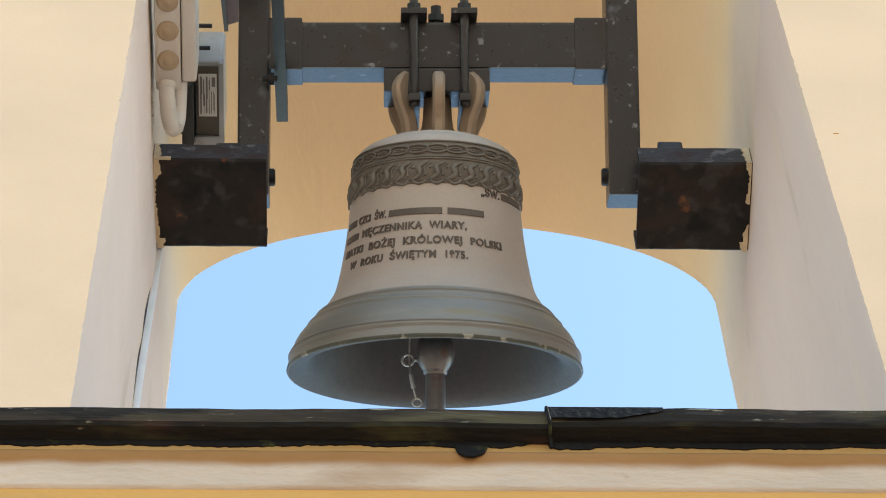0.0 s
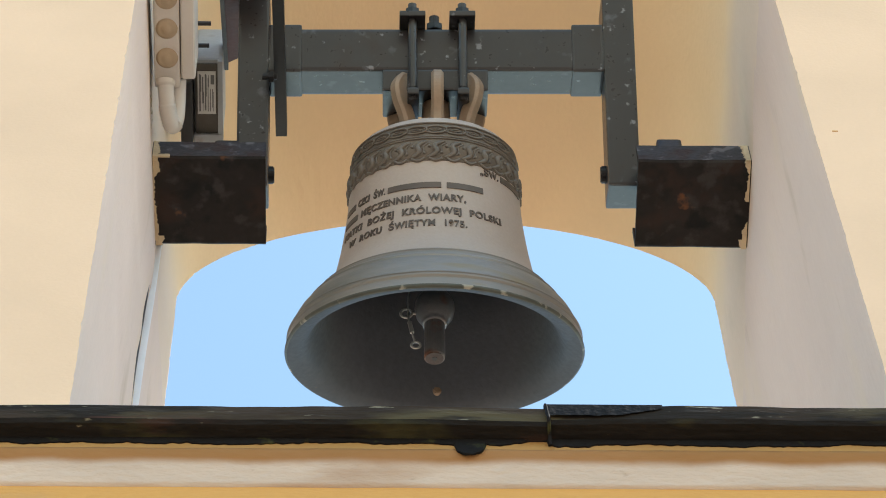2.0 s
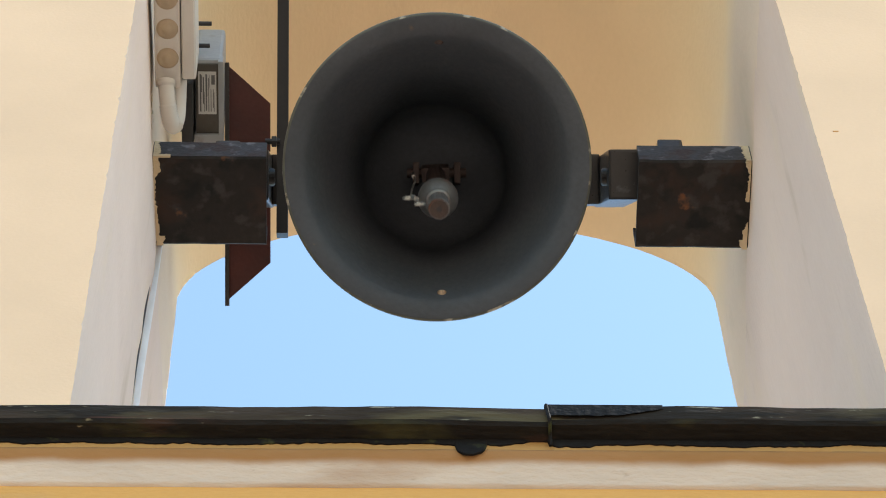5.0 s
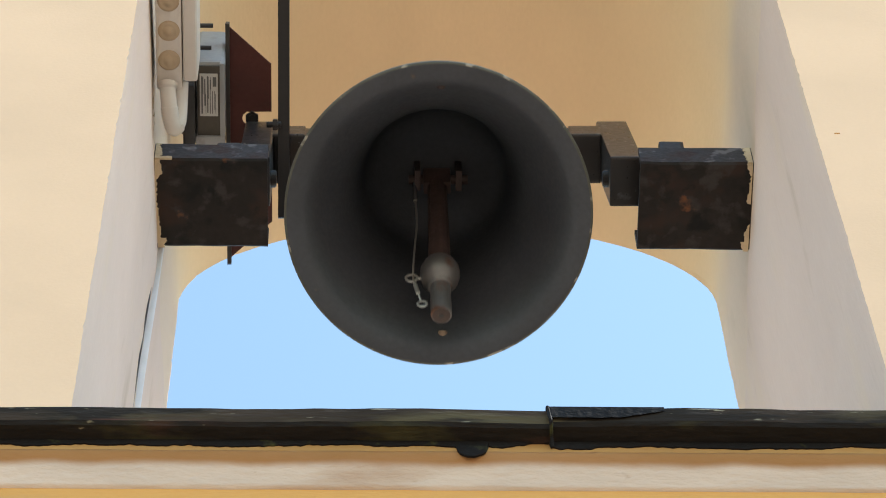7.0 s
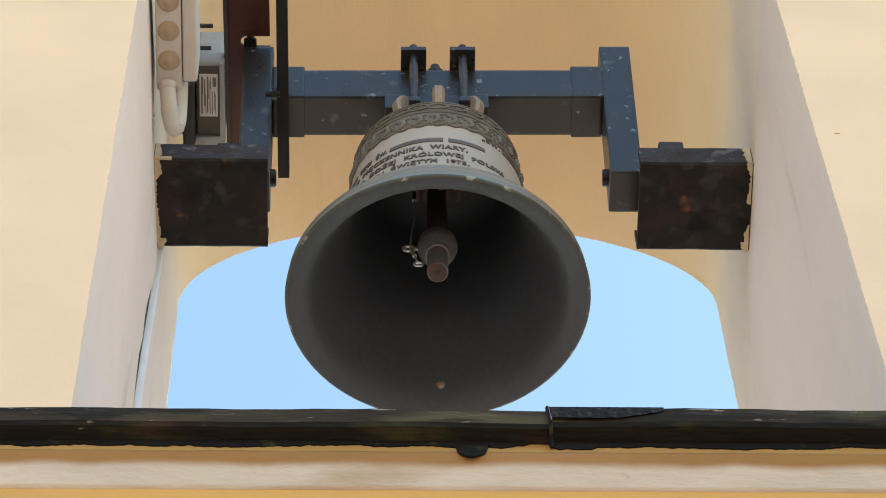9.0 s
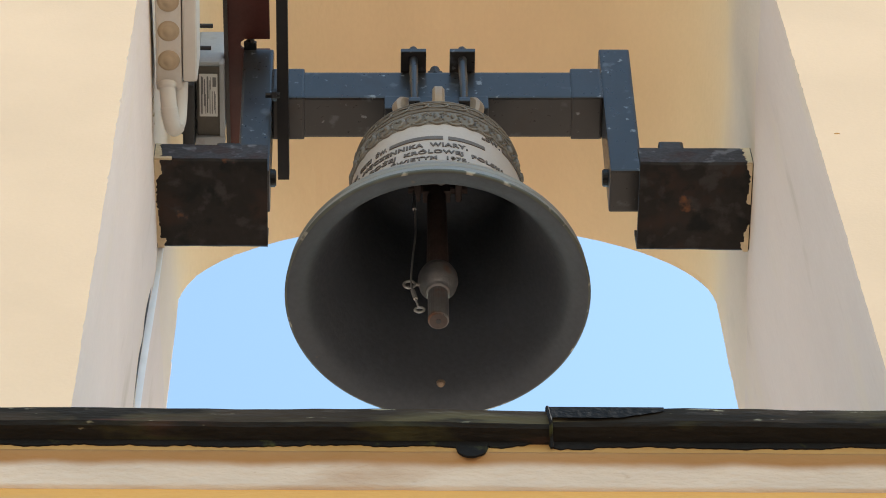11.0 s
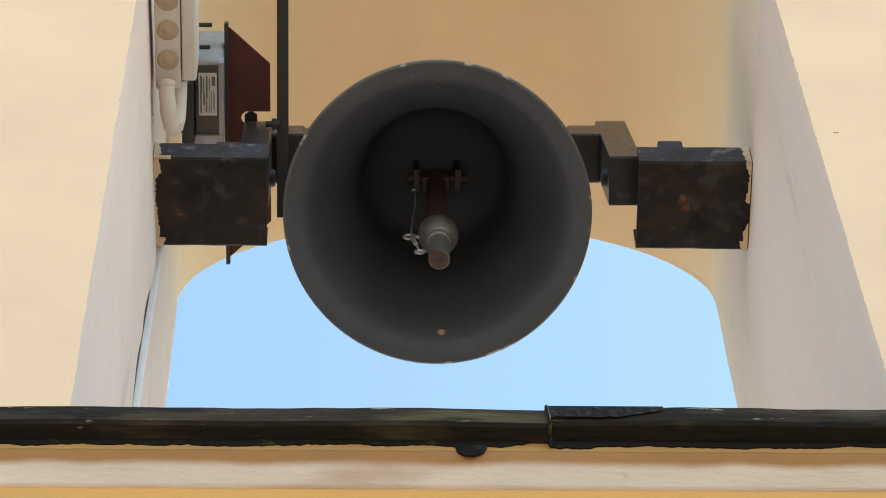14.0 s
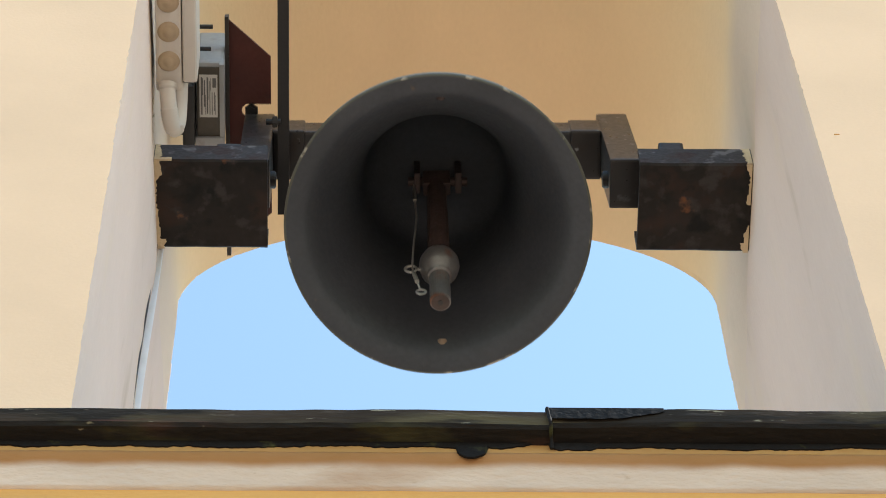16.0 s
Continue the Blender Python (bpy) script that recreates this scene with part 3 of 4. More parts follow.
        part("crown_loop", bm, CANON, bell, smooth=False, at=HANG @ pose(0.005, 0, 0))

    # yoke
    part("yoke_beam", box(-0.318, 0.330, -0.0505, 0.043, 0.2075, 0.300, 0.006), STEEL, bell, "anthracite steel yoke beam")
    for s in (-1, 1):
        part("yoke_collar", box(-0.318 if s < 0 else 0.267, -0.2535 if s < 0 else 0.328, -0.0535, 0.0455, 0.2035, 0.3085, 0.005), STEEL, bell)
        part("yoke_arm", box(-0.376 if s < 0 else 0.328, -0.316 if s < 0 else 0.389, -0.0505, 0.0455, -0.0455, 0.384, 0.005), STEEL, bell, "anthracite steel yoke arm with chipped paint")
        part("axle_end", rod((s * (0.317 if s > 0 else 0.305), 0, 0.004), (s * 0.330, 0, 0.004), 0.017, n=20, bevel=0.002), DARKSTEEL, bell)
        part("axle_stub", rod((s * 0.373, 0, 0), (s * 0.455, 0, 0), 0.022, n=24), DARKSTEEL, bell)
    part("saddle_block", box(-0.098, 0.104, -0.058, 0.046, 0.158, 0.204, 0.004), STEEL, bell)
    for x in (-0.0405, 0.0555):
        part("clamp_plate", box(x - 0.025, x + 0.025, -0.0965, 0.0965, 0.3015, 0.3130, 0.002), STEEL, bell)
        for y in (-0.078, 0.078):
            bm = rod((x, y, 0.120), (x, y, 0.338), 0.0085, n=14, bevel=0.001)
            for zz in range(8):
                rod((x, y, 0.1215 + zz * 0.004), (x, y, 0.1235 + zz * 0.004), 0.0094, n=14, bm=bm)
            part("clamp_rod", bm, STEEL, bell, smooth=False)
            part("clamp_nut", hexnut((x, y, 0.313), (0, 0, 1), 0.0145, 0.013), DARKSTEEL, bell)
        part("clamp_yoke", box(x - 0.011, x + 0.011, -0.095, 0.095, 0.128, 0.142, 0.003), STEEL, bell)
    bm = rod((0.0025, -0.03, 0.301), (0.0025, -0.03, 0.338), 0.010, n=14)
    hexnut((0.0025, -0.03, 0.306), (0, 0, 1), 0.017, 0.015, bm=bm)
    part("centre_bolt", bm, DARKSTEEL, bell)

    # rotor of the linear motor on the arm, and the long lever strap
    bm = bmesh.new()
    outline = [(-0.407, -0.240), (-0.324, -0.165), (-0.324, -0.068), (-0.374, -0.068), (-0.381, -0.062), (-0.383, -0.055), (-0.381, -0.048), (-0.374, -0.042), (-0.324, -0.042), (-0.324, 0.156), (-0.407, 0.229)]
    vs = [bm.verts.new((x, y, 0.393)) for x, y in outline]
    f = bm.faces.new(vs)
    ext = bmesh.ops.extrude_face_region(bm, geom=[f])
    bmesh.ops.translate(bm, verts=[q for q in ext["geom"] if isinstance(q, bmesh.types.BMVert)], vec=(0, 0, 0.007))
    part("rotor_plate", bm, REDSTEEL, bell, "red-oxide rotor plate with slanted ends")
    bm = bmesh.new()
    prev = None
    for i in range(25):
        y = -0.247 + 0.490 * i / 24
        row = [bm.verts.new((x, y, z)) for x, z in ((-0.415, 0.384), (-0.407, 0.384), (-0.407, 0.416), (-0.415, 0.416))]
        if prev:
            for j in range(4):
                bm.faces.new((prev[j], prev[(j + 1) % 4], row[(j + 1) % 4], row[j]))
        else:
            bm.faces.new(row)
        prev = row
    bm.faces.new(prev[::-1])
    part("rotor_fin", bm, ALU, bell, "thin dark reaction fin")
    bm = rod((-0.363, -0.056, 0.380), (-0.363, -0.056, 0.412), 0.008, n=12)
    hexnut((-0.363, -0.056, 0.381), (0, 0, 1), 0.0145, 0.012, bm=bm)
    part("rotor_bolt", bm, DARKSTEEL, bell)
    bm = bmesh.new()
    a, c = Vector((0, 0.107, 0.168)), Vector((0, -0.66, 0.345))
    t = (c - a).normalized()
    u = Vector((0, -t.z, t.y)) * 0.02
    v0 = [bm.verts.new(Vector((x, 0, 0)) + q) for x, q in ((-0.306, a - u), (-0.284, a - u), (-0.284, a + u), (-0.306, a + u))]
    v1 = [bm.verts.new(Vector((x, 0, 0)) + q) for x, q in ((-0.306, c - u), (-0.284, c - u), (-0.284, c + u), (-0.306, c + u))]
    for j in range(4):
        bm.faces.new((v0[j], v0[(j + 1) % 4], v1[(j + 1) % 4], v1[j]))
    bm.faces.new(v0)
    bm.faces.new(v1[::-1])
    part("lever_strap", bm, DARKSTEEL, bell, "long black steel lever strap")
    bm = rod((-0.328, -0.077, 0.176), (-0.300, -0.077, 0.176), 0.006, n=10)
    hexnut((-0.306, -0.077, 0.176), (-1, 0, 0), 0.012, 0.010, bm=bm)
    part("strap_bolt", bm, DARKSTEEL, bell)
    # hole with a bright plug near the lip
    part("lip_plug", rod((0.0085, 0.2225, -0.3430), (0.0085, 0.240, -0.347), 0.0085, n=16, bevel=0.002), CANON, body, "small bright bronze plug")
    part("lip_plug", rod((0.004, -0.2245, -0.343), (0.004, -0.240, -0.347), 0.0085, n=16, bevel=0.002), RUSTIRON, body, "small dull bronze plug")

    # clapper bracket and clapper
    bm = box(-0.045, -0.033, -0.020, 0.020, -0.045, 0.066, 0.003)
    box(0.033, 0.045, -0.020, 0.020, -0.045, 0.066, 0.003, bm=bm)
    rod((-0.056, 0, -0.03), (0.056, 0, -0.03), 0.009, n=12, bm=bm)
    part("clapper_bracket", bm, RUSTIRON, bell, "rusty iron clapper bracket", at=HANG @ pose(0.003, -0.006, -0.011))
    clap = part("clapper", join(box(-0.026, 0.026, -0.014, 0.014, -0.028, 0.020, 0.004), rod((0, 0, -0.02), (0, 0, -0.285), 0.018, 0.0215, 18)), RUSTIRON, bell, "iron clapper with a polished ball", at=HANG @ pose(0.0005, -0.0059, -0.0409))
    ball = lathe([(0.0, -0.257), (0.021, -0.259), (0.030, -0.269), (0.036, -0.284), (0.0372, -0.297), (0.034, -0.313), (0.026, -0.326), (0.0225, -0.331), (0.0225, -0.336), (0.0, -0.337)], 32)
    part("clapper_ball", ball, IRON, clap, "worn grey iron ball", smooth=True)
    part("clapper_tail", rod((0, 0, -0.320), (0, 0, -0.4175), 0.0190, 0.0192, 24, bevel=0.002), IRON, clap, "grey iron tail")
    part("tail_face", rod((0, 0, -0.4165), (0, 0, -0.4179), 0.0165, n=24), RUSTIRON, clap, "rust-brown tail end")
    part("tail_hole", rod((0, 0, -0.4165), (0, 0, -0.4187), 0.0050, n=14), BLACKPLASTIC, clap)
    bm = tube([Vector((-0.052 + 0.0105 * math.cos(u), -0.004, -0.310 + 0.0105 * math.sin(u))) for u in [j * 2 * math.pi / 16 for j in range(16)]], 0.0026, 6, closed=True)
    tube([(-0.0415, -0.004, -0.310), (-0.034, -0.002, -0.309)], 0.003, 6, bm=bm)
    part("safety_ring", bm, WIRE, clap, "galvanised safety ring")
    bm = tube([Vector((-0.034 + 0.0085 * math.cos(u), -0.006, -0.390 + 0.0075 * math.sin(u))) for u in [j * 2 * math.pi / 14 for j in range(14)]], 0.0024, 6, closed=True)
    part("tail_ring", bm, WIRE, clap, "galvanised shackle ring")
    bm = tube(smoothline([(-0.043, 0, 0.005), (-0.042, -0.004, -0.06), (-0.040, -0.010, -0.15), (-0.046, -0.010, -0.24), (-0.049, -0.004, -0.304), (-0.045, -0.012, -0.345), (-0.036, -0.008, -0.384)], 5), 0.0020, 6)
    tube([(-0.046, -0.011, -0.338), (-0.041, -0.011, -0.364)], 0.0042, 8, bm=bm)
    tube([(-0.042, -0.004, -0.03), (-0.042, -0.006, -0.075)], 0.0038, 8, bm=bm)
    part("safety_wire", bm, WIRE, clap, "galvanised safety wire")
    return bell, clap


church_bell, clapper = build_bell()


# ---- fittings on the reveal ----
def junction_box():
    z0 = PZ - 0.10
    x0 = XL + 0.007
    ob = thing("junction_box", box(x0, x0 + 0.048, -0.430, -0.218, z0, z0 + 0.13, 0.006), PLASTIC, "aged grey plastic junction box on the reveal", "junction box")
    part("lid", box(x0 + 0.0495, x0 + 0.076, -0.432, -0.236, z0 - 0.003, z0 + 0.133, 0.008, seg=3), PLASTIC, ob, "pale plastic lid")
    for i, y in enumerate((-0.278, -0.336, -0.394)):
        prof = [(0.0, -0.006), (0.007, -0.0062), (0.009, -0.004), (0.013, -0.0045), (0.0185, -0.0035), (0.0205, 0.0005)]
        part("grommet", lathe(prof, 24), GROMMET, ob, "tan rubber cable plug", smooth=True, at=pose(x0 + 0.024, y, z0))
    return ob


def conduit():
    x0 = XL
    z = PZ - 0.10
    line = smoothline([(x0 + 0.028, -0.232, z), (x0 + 0.028, -0.224, z - 0.008), (x0 + 0.030, -0.204, z - 0.018), (x0 + 0.033, -0.178, z - 0.026), (x0 + 0.040, -0.156, z - 0.030), (x0 + 0.047, -0.163, z - 0.014), (x0 + 0.049, -0.190, z + 0.006), (x0 + 0.050, -0.226, z + 0.024)], 10)
    bm = bmesh.new()
    radii = [0.0150 + (0.0016 if (i % 2 and 24 < i < 46) else 0) + (0.003 if i < 9 else 0) for i in range(len(line))]
    tube(line, 0.013, 16, bm=bm, radii=radii)
    return thing("cable_conduit", bm, PLASTIC, "ribbed pale plastic conduit elbow under the junction box", "conduit", smooth=True)


def ringing_motor():
    z0 = PZ + 0.35
    ob = thing("ringing_motor", box(-0.475, -0.418, -0.097, 0.078, z0, z0 + 0.17, 0.013, seg=4), MOTORGREY, "grey enamelled linear ringing motor beside the yoke", "motor")
    part("motor_base", box(-0.472, -0.424, -0.088, 0.074, z0 - 0.004, z0 + 0.004, 0.002), MOTORDARK, ob, "dark brown motor underside")
    bm = box(-0.427, -0.417, -0.096, 0.079, z0 - 0.010, z0 + 0.02, 0.002)
    box(-0.476, -0.417, 0.060, 0.079, z0 - 0.012, z0 + 0.02, 0.003, bm=bm)
    part("motor_flange", bm, MOTORGREY, ob)
    lab = part("rating_plate", box(-0.467, -0.431, -0.073, 0.018, z0 - 0.0065, z0 - 0.0045, 0.0005), LABEL, ob, "white printed rating plate")
    for i, (xa, xb, ya, yb) in enumerate(((-0.464, -0.461, -0.068, 0.012), (-0.458, -0.4555, -0.062, -0.005), (-0.4525, -0.450, -0.068, 0.010), (-0.447, -0.4455, -0.060, 0.012), (-0.4425, -0.441, -0.036, 0.012), (-0.438, -0.4365, -0.036, 0.004), (-0.441, -0.434, -0.066, -0.046), (-0.461, -0.4595, -0.066, -0.030), (-0.4555, -0.4545, -0.030, 0.012), (-0.450, -0.449, -0.066, -0.020), (-0.4455, -0.4445, -0.066, -0.040), (-0.436, -0.435, -0.030, 0.012))):
        part("print_bar", box(xa, xb, ya, yb, z0 - 0.0072, z0 - 0.0064), INK, lab)
    for y, l_ in ((-0.165, 0.030), (-0.118, 0.026)):
        bm = rod((-0.476, y, z0 + 0.02), (-0.476 + l_ + 0.006, y, z0 + 0.02), 0.0045, n=10)
        part("stud", bm, BLACKPLASTIC, ob)
    part("mount_bracket", box(-0.530, -0.470, -0.172, -0.098, z0 + 0.012, z0 + 0.028, 0.003), MOTORGREY, ob)
    part("rubber_pad", box(-0.500, -0.476, -0.060, 0.076, z0 - 0.035, z0 + 0.06, 0.006), BLACKPLASTIC, ob, "black rubber mounting pad")
    part("mount_arm", box(-0.535, -0.498, 0.02, 0.06, z0 + 0.00, z0 + 0.05, 0.004), MOTORDARK, ob)
    return ob


def white_cable():
    obs = []
    # the third is a thin black tube that draws the shadow beside the cables
    for dx, dy, r, m, said in ((0.007, 0.0, 0.0085, CABLE, "white"), (0.0055, 0.020, 0.0055, CABLE, "white"), (0.0030, -0.020, 0.0030, BLACKPLASTIC, "dark shadow line beside the white")):
        line = smoothline([(XL + dx, 0.104 + dy, PZ - 0.06), (XL + dx, 0.100 + dy, PZ - 0.20), (XL + dx, 0.084 + dy, PZ - 0.42), (XL + dx, 0.062 + dy, PZ - 0.65), (XL + dx, 0.050 + dy, PZ - 0.90), (XL + dx, 0.040 + dy, PZ - 1.6), (XL + dx, 0.040 + dy, SILL)], 8)
        obs.append(thing("cable_and_shadow_line", tube(line, r, 10), m, said + " cable clipped down the reveal", "cable", "", "cables on the reveal", smooth=True))
    return obs


def plaster_damage():
    """Flaked plaster on the reveal where the conduit enters."""
    bm = bmesh.new()
    c = 0.003
    for iy in range(44):
        for iz in range(30):
            y, z = -0.205 + iy * c, PZ - 0.13 + iz * c
            q = Vector((y * 60, z * 60, 2))
            e = 1 - ((y + 0.140) / 0.065) ** 2 - ((z - PZ + 0.085) / 0.045) ** 2
            if e + 0.9 * noise.noise(q * 0.6) > 0.35:
                h = 0.002 + 0.003 * abs(noise.noise(q * 1.7))
                x = XL - 0.004
                v = [bm.verts.new(k) for k in ((x + h, y, z), (x + h, y + c, z), (x + h, y + c, z + c), (x + h, y, z + c), (x - 0.004, y, z), (x - 0.004, y + c, z), (x - 0.004, y + c, z + c), (x - 0.004, y, z + c))]
                bm.faces.new(v[:4])
                for k in range(4):
                    bm.faces.new((v[k], v[(k + 1) % 4], v[4 + (k + 1) % 4], v[4 + k]))
    return thing("plaster_patch", bm, MORTAR, "crumbling patched plaster behind the conduit", "plaster patch")


plaster_damage()
junction_box()
conduit()
ringing_motor()
white_cable()
for x, z, l_ in ((0.615, -0.971, 0.009),):
    nick = box(x - l_ / 2, x + l_ / 2, YF - 0.0012, YF + 0.002, PZ + z - 0.0012, PZ + z + 0.0008, 0.0003)
    thing("paint_chip", nick, OCHRE, "small dark scratch in the yellow wall paint", "paint chip")


# ---- what moves ----
def motions():
    swing = lambda deg: pose(-0.0022, 0.0006, PZ - 0.0003, 0, 0, -0.52) @ pose(0, 0, 0, -deg)
    strike = lambda deg: HANG @ pose(0.0005, -0.0059, -0.0409, 0, 0, -1.4) @ pose(0, 0, 0, -deg)
    walk(church_bell, [
        (0, swing(-49.3)), (0.1, swing(-50.6)), (0.2, swing(-49.6)), (0.3, swing(-43.2)), (0.4, swing(-31.2)), (0.5, swing(-20.5)),
        (0.6, swing(-1.9)), (0.7, swing(13.4)), (0.8, swing(30.1)), (0.9, swing(40.5)), (1, swing(49.3)), (1.1, swing(50.2)),
        (1.2, swing(45.9)), (1.3, swing(36.6)), (1.4, swing(25.6)), (1.5, swing(10.6)), (1.6, swing(-1.5)), (1.7, swing(-16.7)),
        (1.8, swing(-27.3)), (1.9, swing(-35.9)), (2, swing(-37.0)), (2.1, swing(-34.8)), (2.2, swing(-29.3)), (2.3, swing(-21.3)),
        (2.4, swing(-11.7)), (2.5, swing(2.6)), (2.6, swing(12.7)), (2.7, swing(24.0)), (2.8, swing(32.2)), (2.9, swing(38.0)),
        (3, swing(39.4)), (3.1, swing(36.3)), (3.2, swing(31.6)), (3.3, swing(23.4)), (3.4, swing(12.1)), (3.5, swing(-1.6)),
        (3.6, swing(-10.1)), (3.7, swing(-16.4)), (3.8, swing(-23.3)), (3.9, swing(-27.7)), (4, swing(-28.9)), (4.1, swing(-25.9)),
        (4.2, swing(-23.7)), (4.35, swing(-14.5)), (4.5, swing(-0.4)), (4.65, swing(12.7)), (4.8, swing(22.3)), (4.95, swing(26.4)),
        (5.1, swing(23.9)), (5.25, swing(16.0)), (5.4, swing(4.6)), (5.55, swing(-6.8)), (5.7, swing(-15.2)), (5.85, swing(-18.6)),
        (6, swing(-17.0)), (6.15, swing(-10.9)), (6.3, swing(-1.8)), (6.4, swing(5.7)), (6.5, swing(11.7)), (6.6, swing(14.7)),
        (6.7, swing(16.3)), (6.8, swing(16.7)), (6.9, swing(15.9)), (7, swing(13.6)), (7.1, swing(10.5)), (7.2, swing(5.9)),
        (7.3, swing(1.7)), (7.4, swing(-3.4)), (7.5, swing(-4.3)), (7.6, swing(0.4)), (7.7, swing(5.8)), (7.8, swing(11.0)),
        (7.9, swing(14.9)), (8, swing(16.8)), (8.1, swing(17.5)), (8.2, swing(16.8)), (8.3, swing(13.8)), (8.4, swing(9.8)),
        (8.5, swing(5.8)), (8.6, swing(0.8)), (8.7, swing(-3.5)), (8.8, swing(-7.8)), (8.9, swing(-10.4)), (9, swing(-11.9)),
        (9.1, swing(-11.1)), (9.2, swing(-9.2)), (9.35, swing(-5.0)), (9.5, swing(1.0)), (9.65, swing(7.9)), (9.8, swing(13.6)),
        (9.95, swing(16.0)), (10.1, swing(14.8)), (10.3, swing(8.8)), (10.5, swing(0.7)), (10.7, swing(-6.4)), (10.85, swing(-9.9)),
        (11, swing(-10.8)), (11.15, swing(-8.5)), (11.3, swing(-3.4)), (11.4, swing(1.6)), (11.5, swing(6.0)), (11.6, swing(10.6)),
        (11.7, swing(13.5)), (11.8, swing(16.1)), (11.9, swing(16.4)), (12, swing(16.0)), (12.1, swing(14.3)), (12.2, swing(10.4)),
        (12.3, swing(6.7)), (12.4, swing(2.0)), (12.5, swing(-2.5)), (12.6, swing(-5.7)), (12.7, swing(-8.8)), (12.8, swing(-10.2)),
        (12.9, swing(-9.9)), (13, swing(-9.4)), (13.1, swing(-7.1)), (13.2, swing(-2.8)), (13.3, swing(0.6)), (13.4, swing(6.1)),
        (13.5, swing(9.8)), (13.6, swing(13.4)), (13.7, swing(15.3)), (13.8, swing(16.3)), (13.9, swing(16.0)), (14, swing(13.7)),
        (14.1, swing(10.9)), (14.2, swing(6.6)), (14.3, swing(2.4)), (14.4, swing(-2.5)), (14.5, swing(-5.8)), (14.6, swing(-8.9)),
        (14.7, swing(-10.7)), (14.8, swing(-10.8)), (14.9, swing(-9.5)), (15, swing(-7.1)), (15.1, swing(-4.0)), (15.2, swing(0.4)),
        (15.3, swing(4.6)), (15.4, swing(9.8)), (15.5, swing(12.8)), (15.6, swing(15.7)), (15.7, swing(16.4)), (15.8, swing(15.6)),
        (15.9, swing(13.9)), (16, swing(10.9))])
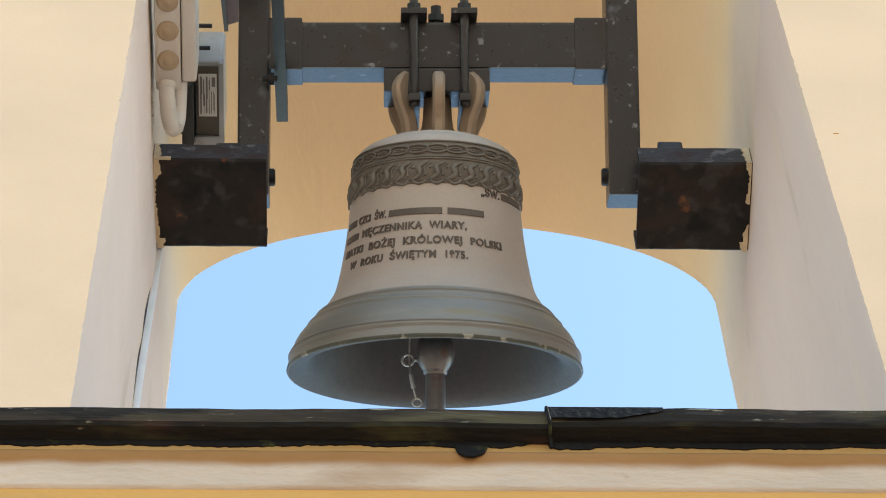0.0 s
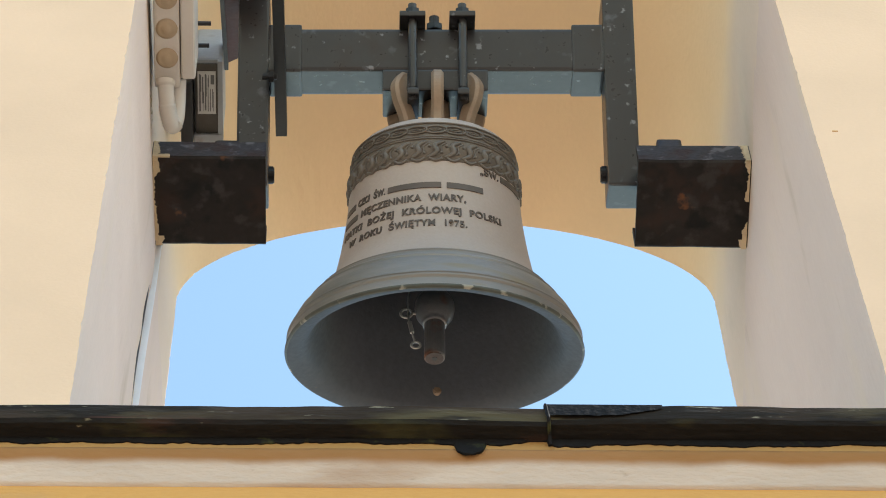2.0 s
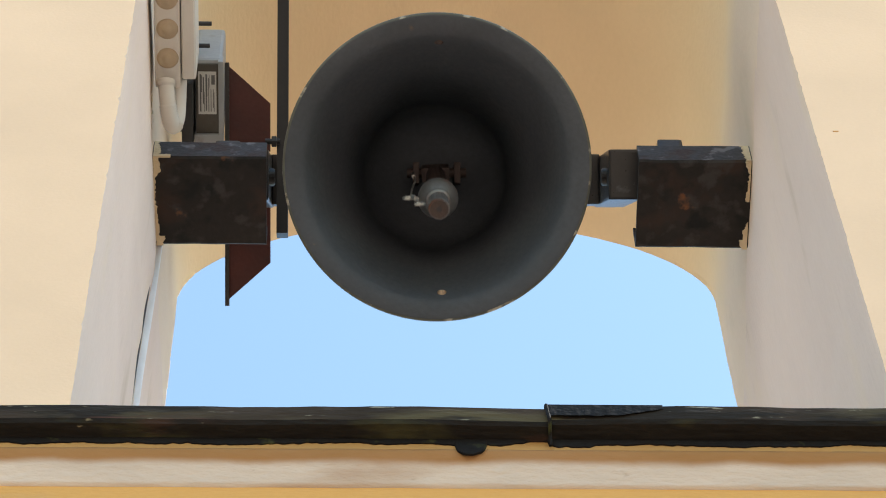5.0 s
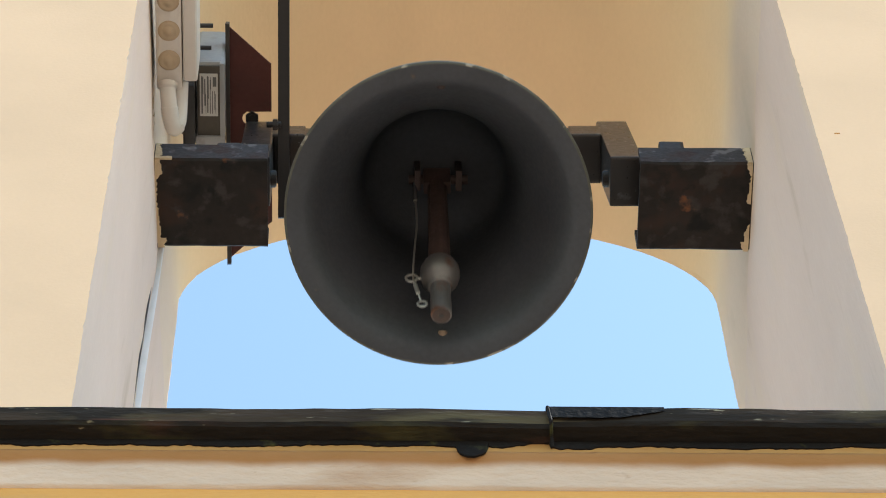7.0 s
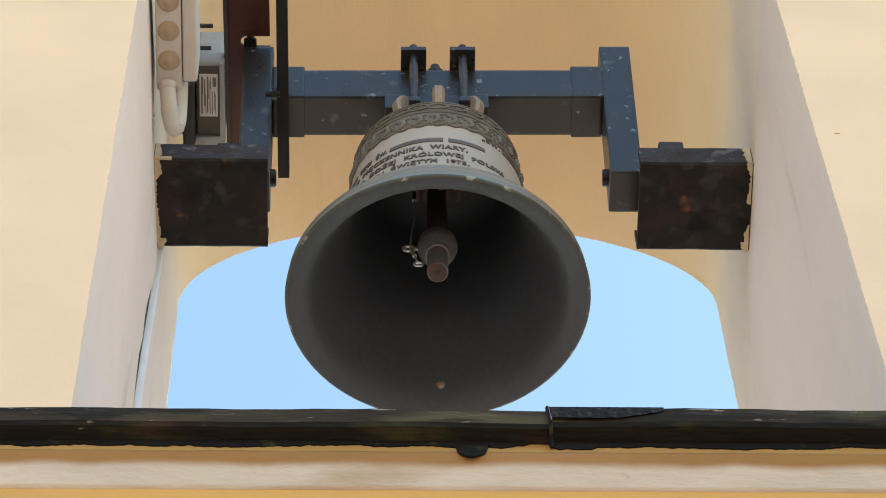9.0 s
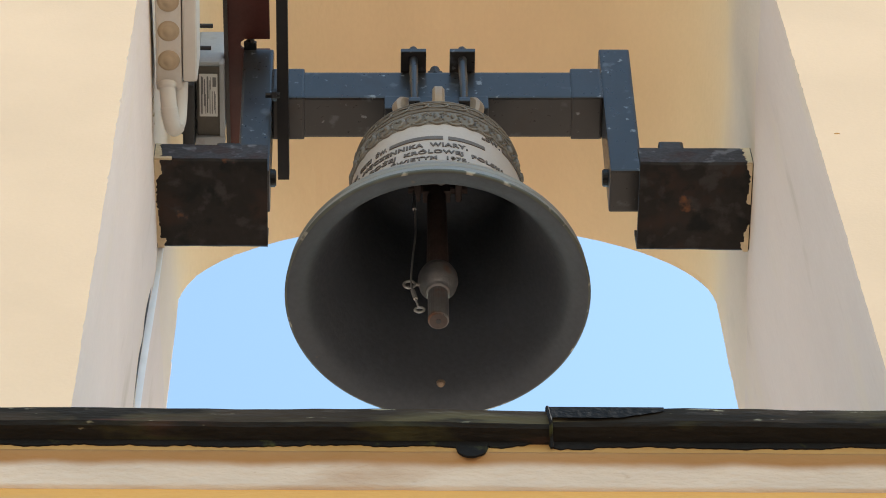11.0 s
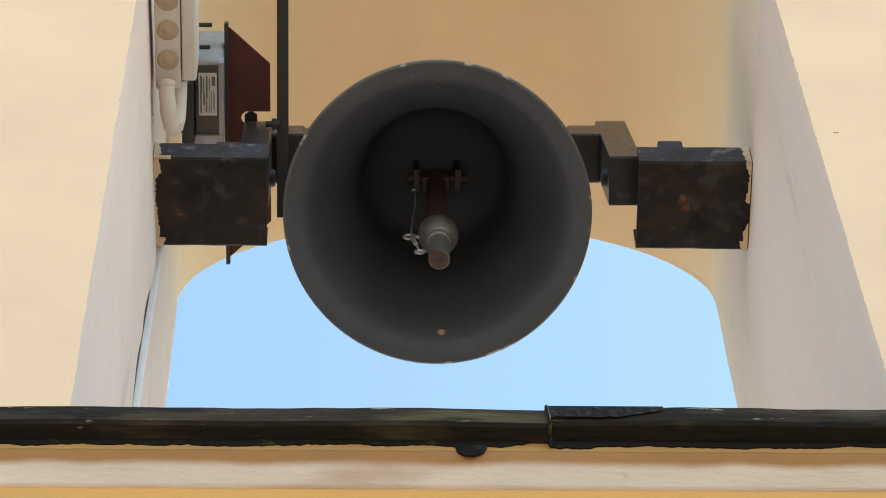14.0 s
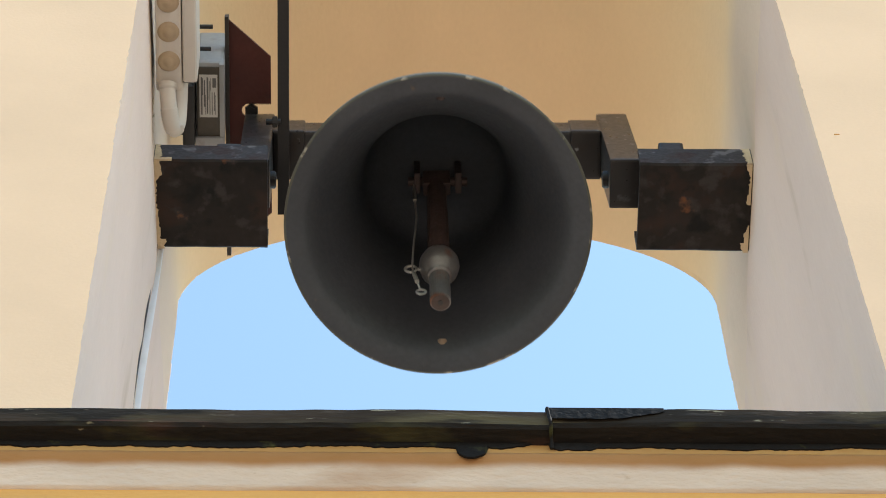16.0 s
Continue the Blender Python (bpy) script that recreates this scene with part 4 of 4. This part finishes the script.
    walk(clapper, [
        (0, strike(-6.4)), (0.1, strike(-3.9)), (0.2, strike(0.4)), (0.3, strike(5.2)), (0.4, strike(15.0)), (0.5, strike(22.8)),
        (0.6, strike(21.8)), (0.7, strike(12.8)), (0.8, strike(2.9)), (0.9, strike(-12.3)), (1, strike(-30.3)), (1.1, strike(-23.9)),
        (1.2, strike(-18.9)), (1.3, strike(-18.6)), (1.4, strike(-17.8)), (1.5, strike(-22.2)), (1.6, strike(-27.8)), (1.7, strike(-21.7)),
        (1.8, strike(-14.7)), (1.9, strike(1.5)), (2, strike(15.1)), (2.1, strike(15.0)), (2.2, strike(12.5)), (2.3, strike(9.5)),
        (2.4, strike(6.1)), (2.5, strike(0.5)), (2.6, strike(-5.9)), (2.7, strike(-14.1)), (2.8, strike(-23.2)), (2.9, strike(-32.8)),
        (3, strike(-32.9)), (3.1, strike(-26.5)), (3.2, strike(-23.5)), (3.3, strike(-17.7)), (3.4, strike(-10.4)), (3.5, strike(-6.9)),
        (3.6, strike(-6.4)), (3.7, strike(-4.0)), (3.8, strike(3.9)), (4, strike(13.7)), (4.1, strike(18.3)), (4.2, strike(22.3)),
        (4.35, strike(20.9)), (4.5, strike(13.8)), (4.65, strike(5.2)), (4.8, strike(-2.9)), (4.95, strike(-9.1)), (5.1, strike(-13.7)),
        (5.25, strike(-14.8)), (5.4, strike(-13.4)), (5.55, strike(-9.1)), (5.7, strike(-4.2)), (5.85, strike(-0.8)), (6, strike(0.1)),
        (6.15, strike(-0.1)), (6.3, strike(-0.3)), (6.4, strike(-1.0)), (6.5, strike(-3.1)), (6.6, strike(-5.7)), (6.7, strike(-9.4)),
        (6.8, strike(-15.6)), (6.9, strike(-20.8)), (7, strike(-25.9)), (7.1, strike(-27.0)), (7.2, strike(-23.9)), (7.3, strike(-18.0)),
        (7.4, strike(-6.9)), (7.5, strike(-1.2)), (7.6, strike(-0.2)), (7.7, strike(-2.8)), (7.8, strike(-5.4)), (7.9, strike(-10.0)),
        (8, strike(-14.7)), (8.1, strike(-18.4)), (8.2, strike(-24.2)), (8.3, strike(-24.7)), (8.4, strike(-23.5)), (8.5, strike(-19.3)),
        (8.6, strike(-11.9)), (8.7, strike(-3.1)), (8.8, strike(5.3)), (8.9, strike(11.1)), (9, strike(14.7)), (9.1, strike(13.9)),
        (9.2, strike(9.6)), (9.35, strike(-1.6)), (9.5, strike(-12.6)), (9.65, strike(-22.1)), (9.8, strike(-26.4)), (9.95, strike(-24.9)),
        (10.1, strike(-18.7)), (10.3, strike(-7.7)), (10.5, strike(-0.7)), (10.7, strike(0.3)), (10.85, strike(-0.7)), (11, strike(-0.3)),
        (11.15, strike(0.3)), (11.3, strike(2.4)), (11.4, strike(0.8)), (11.5, strike(-2.0)), (11.6, strike(-7.3)), (11.7, strike(-12.5)),
        (11.8, strike(-19.7)), (11.9, strike(-23.5)), (12, strike(-26.4)), (12.1, strike(-26.6)), (12.2, strike(-22.1)), (12.3, strike(-16.8)),
        (12.4, strike(-8.4)), (12.5, strike(-0.6)), (12.6, strike(5.5)), (12.7, strike(10.2)), (12.8, strike(11.4)), (12.9, strike(8.7)),
        (13, strike(5.1)), (13.1, strike(-0.9)), (13.2, strike(-8.5)), (13.3, strike(-12.8)), (13.4, strike(-18.3)), (13.5, strike(-19.1)),
        (13.6, strike(-18.4)), (13.7, strike(-17.3)), (13.8, strike(-14.5)), (13.9, strike(-12.2)), (14, strike(-10.4)), (14.1, strike(-9.3)),
        (14.2, strike(-9.1)), (14.3, strike(-8.4)), (14.4, strike(-7.3)), (14.5, strike(-6.7)), (14.6, strike(-4.5)), (14.7, strike(-1.8)),
        (14.8, strike(1.3)), (14.9, strike(4.3)), (15, strike(6.5)), (15.1, strike(5.6)), (15.2, strike(2.8)), (15.3, strike(-1.9)),
        (15.4, strike(-10.1)), (15.5, strike(-16.2)), (15.6, strike(-23.1)), (15.7, strike(-25.8)), (15.8, strike(-26.2)), (15.9, strike(-24.6)),
        (16, strike(-18.6))])


motions()
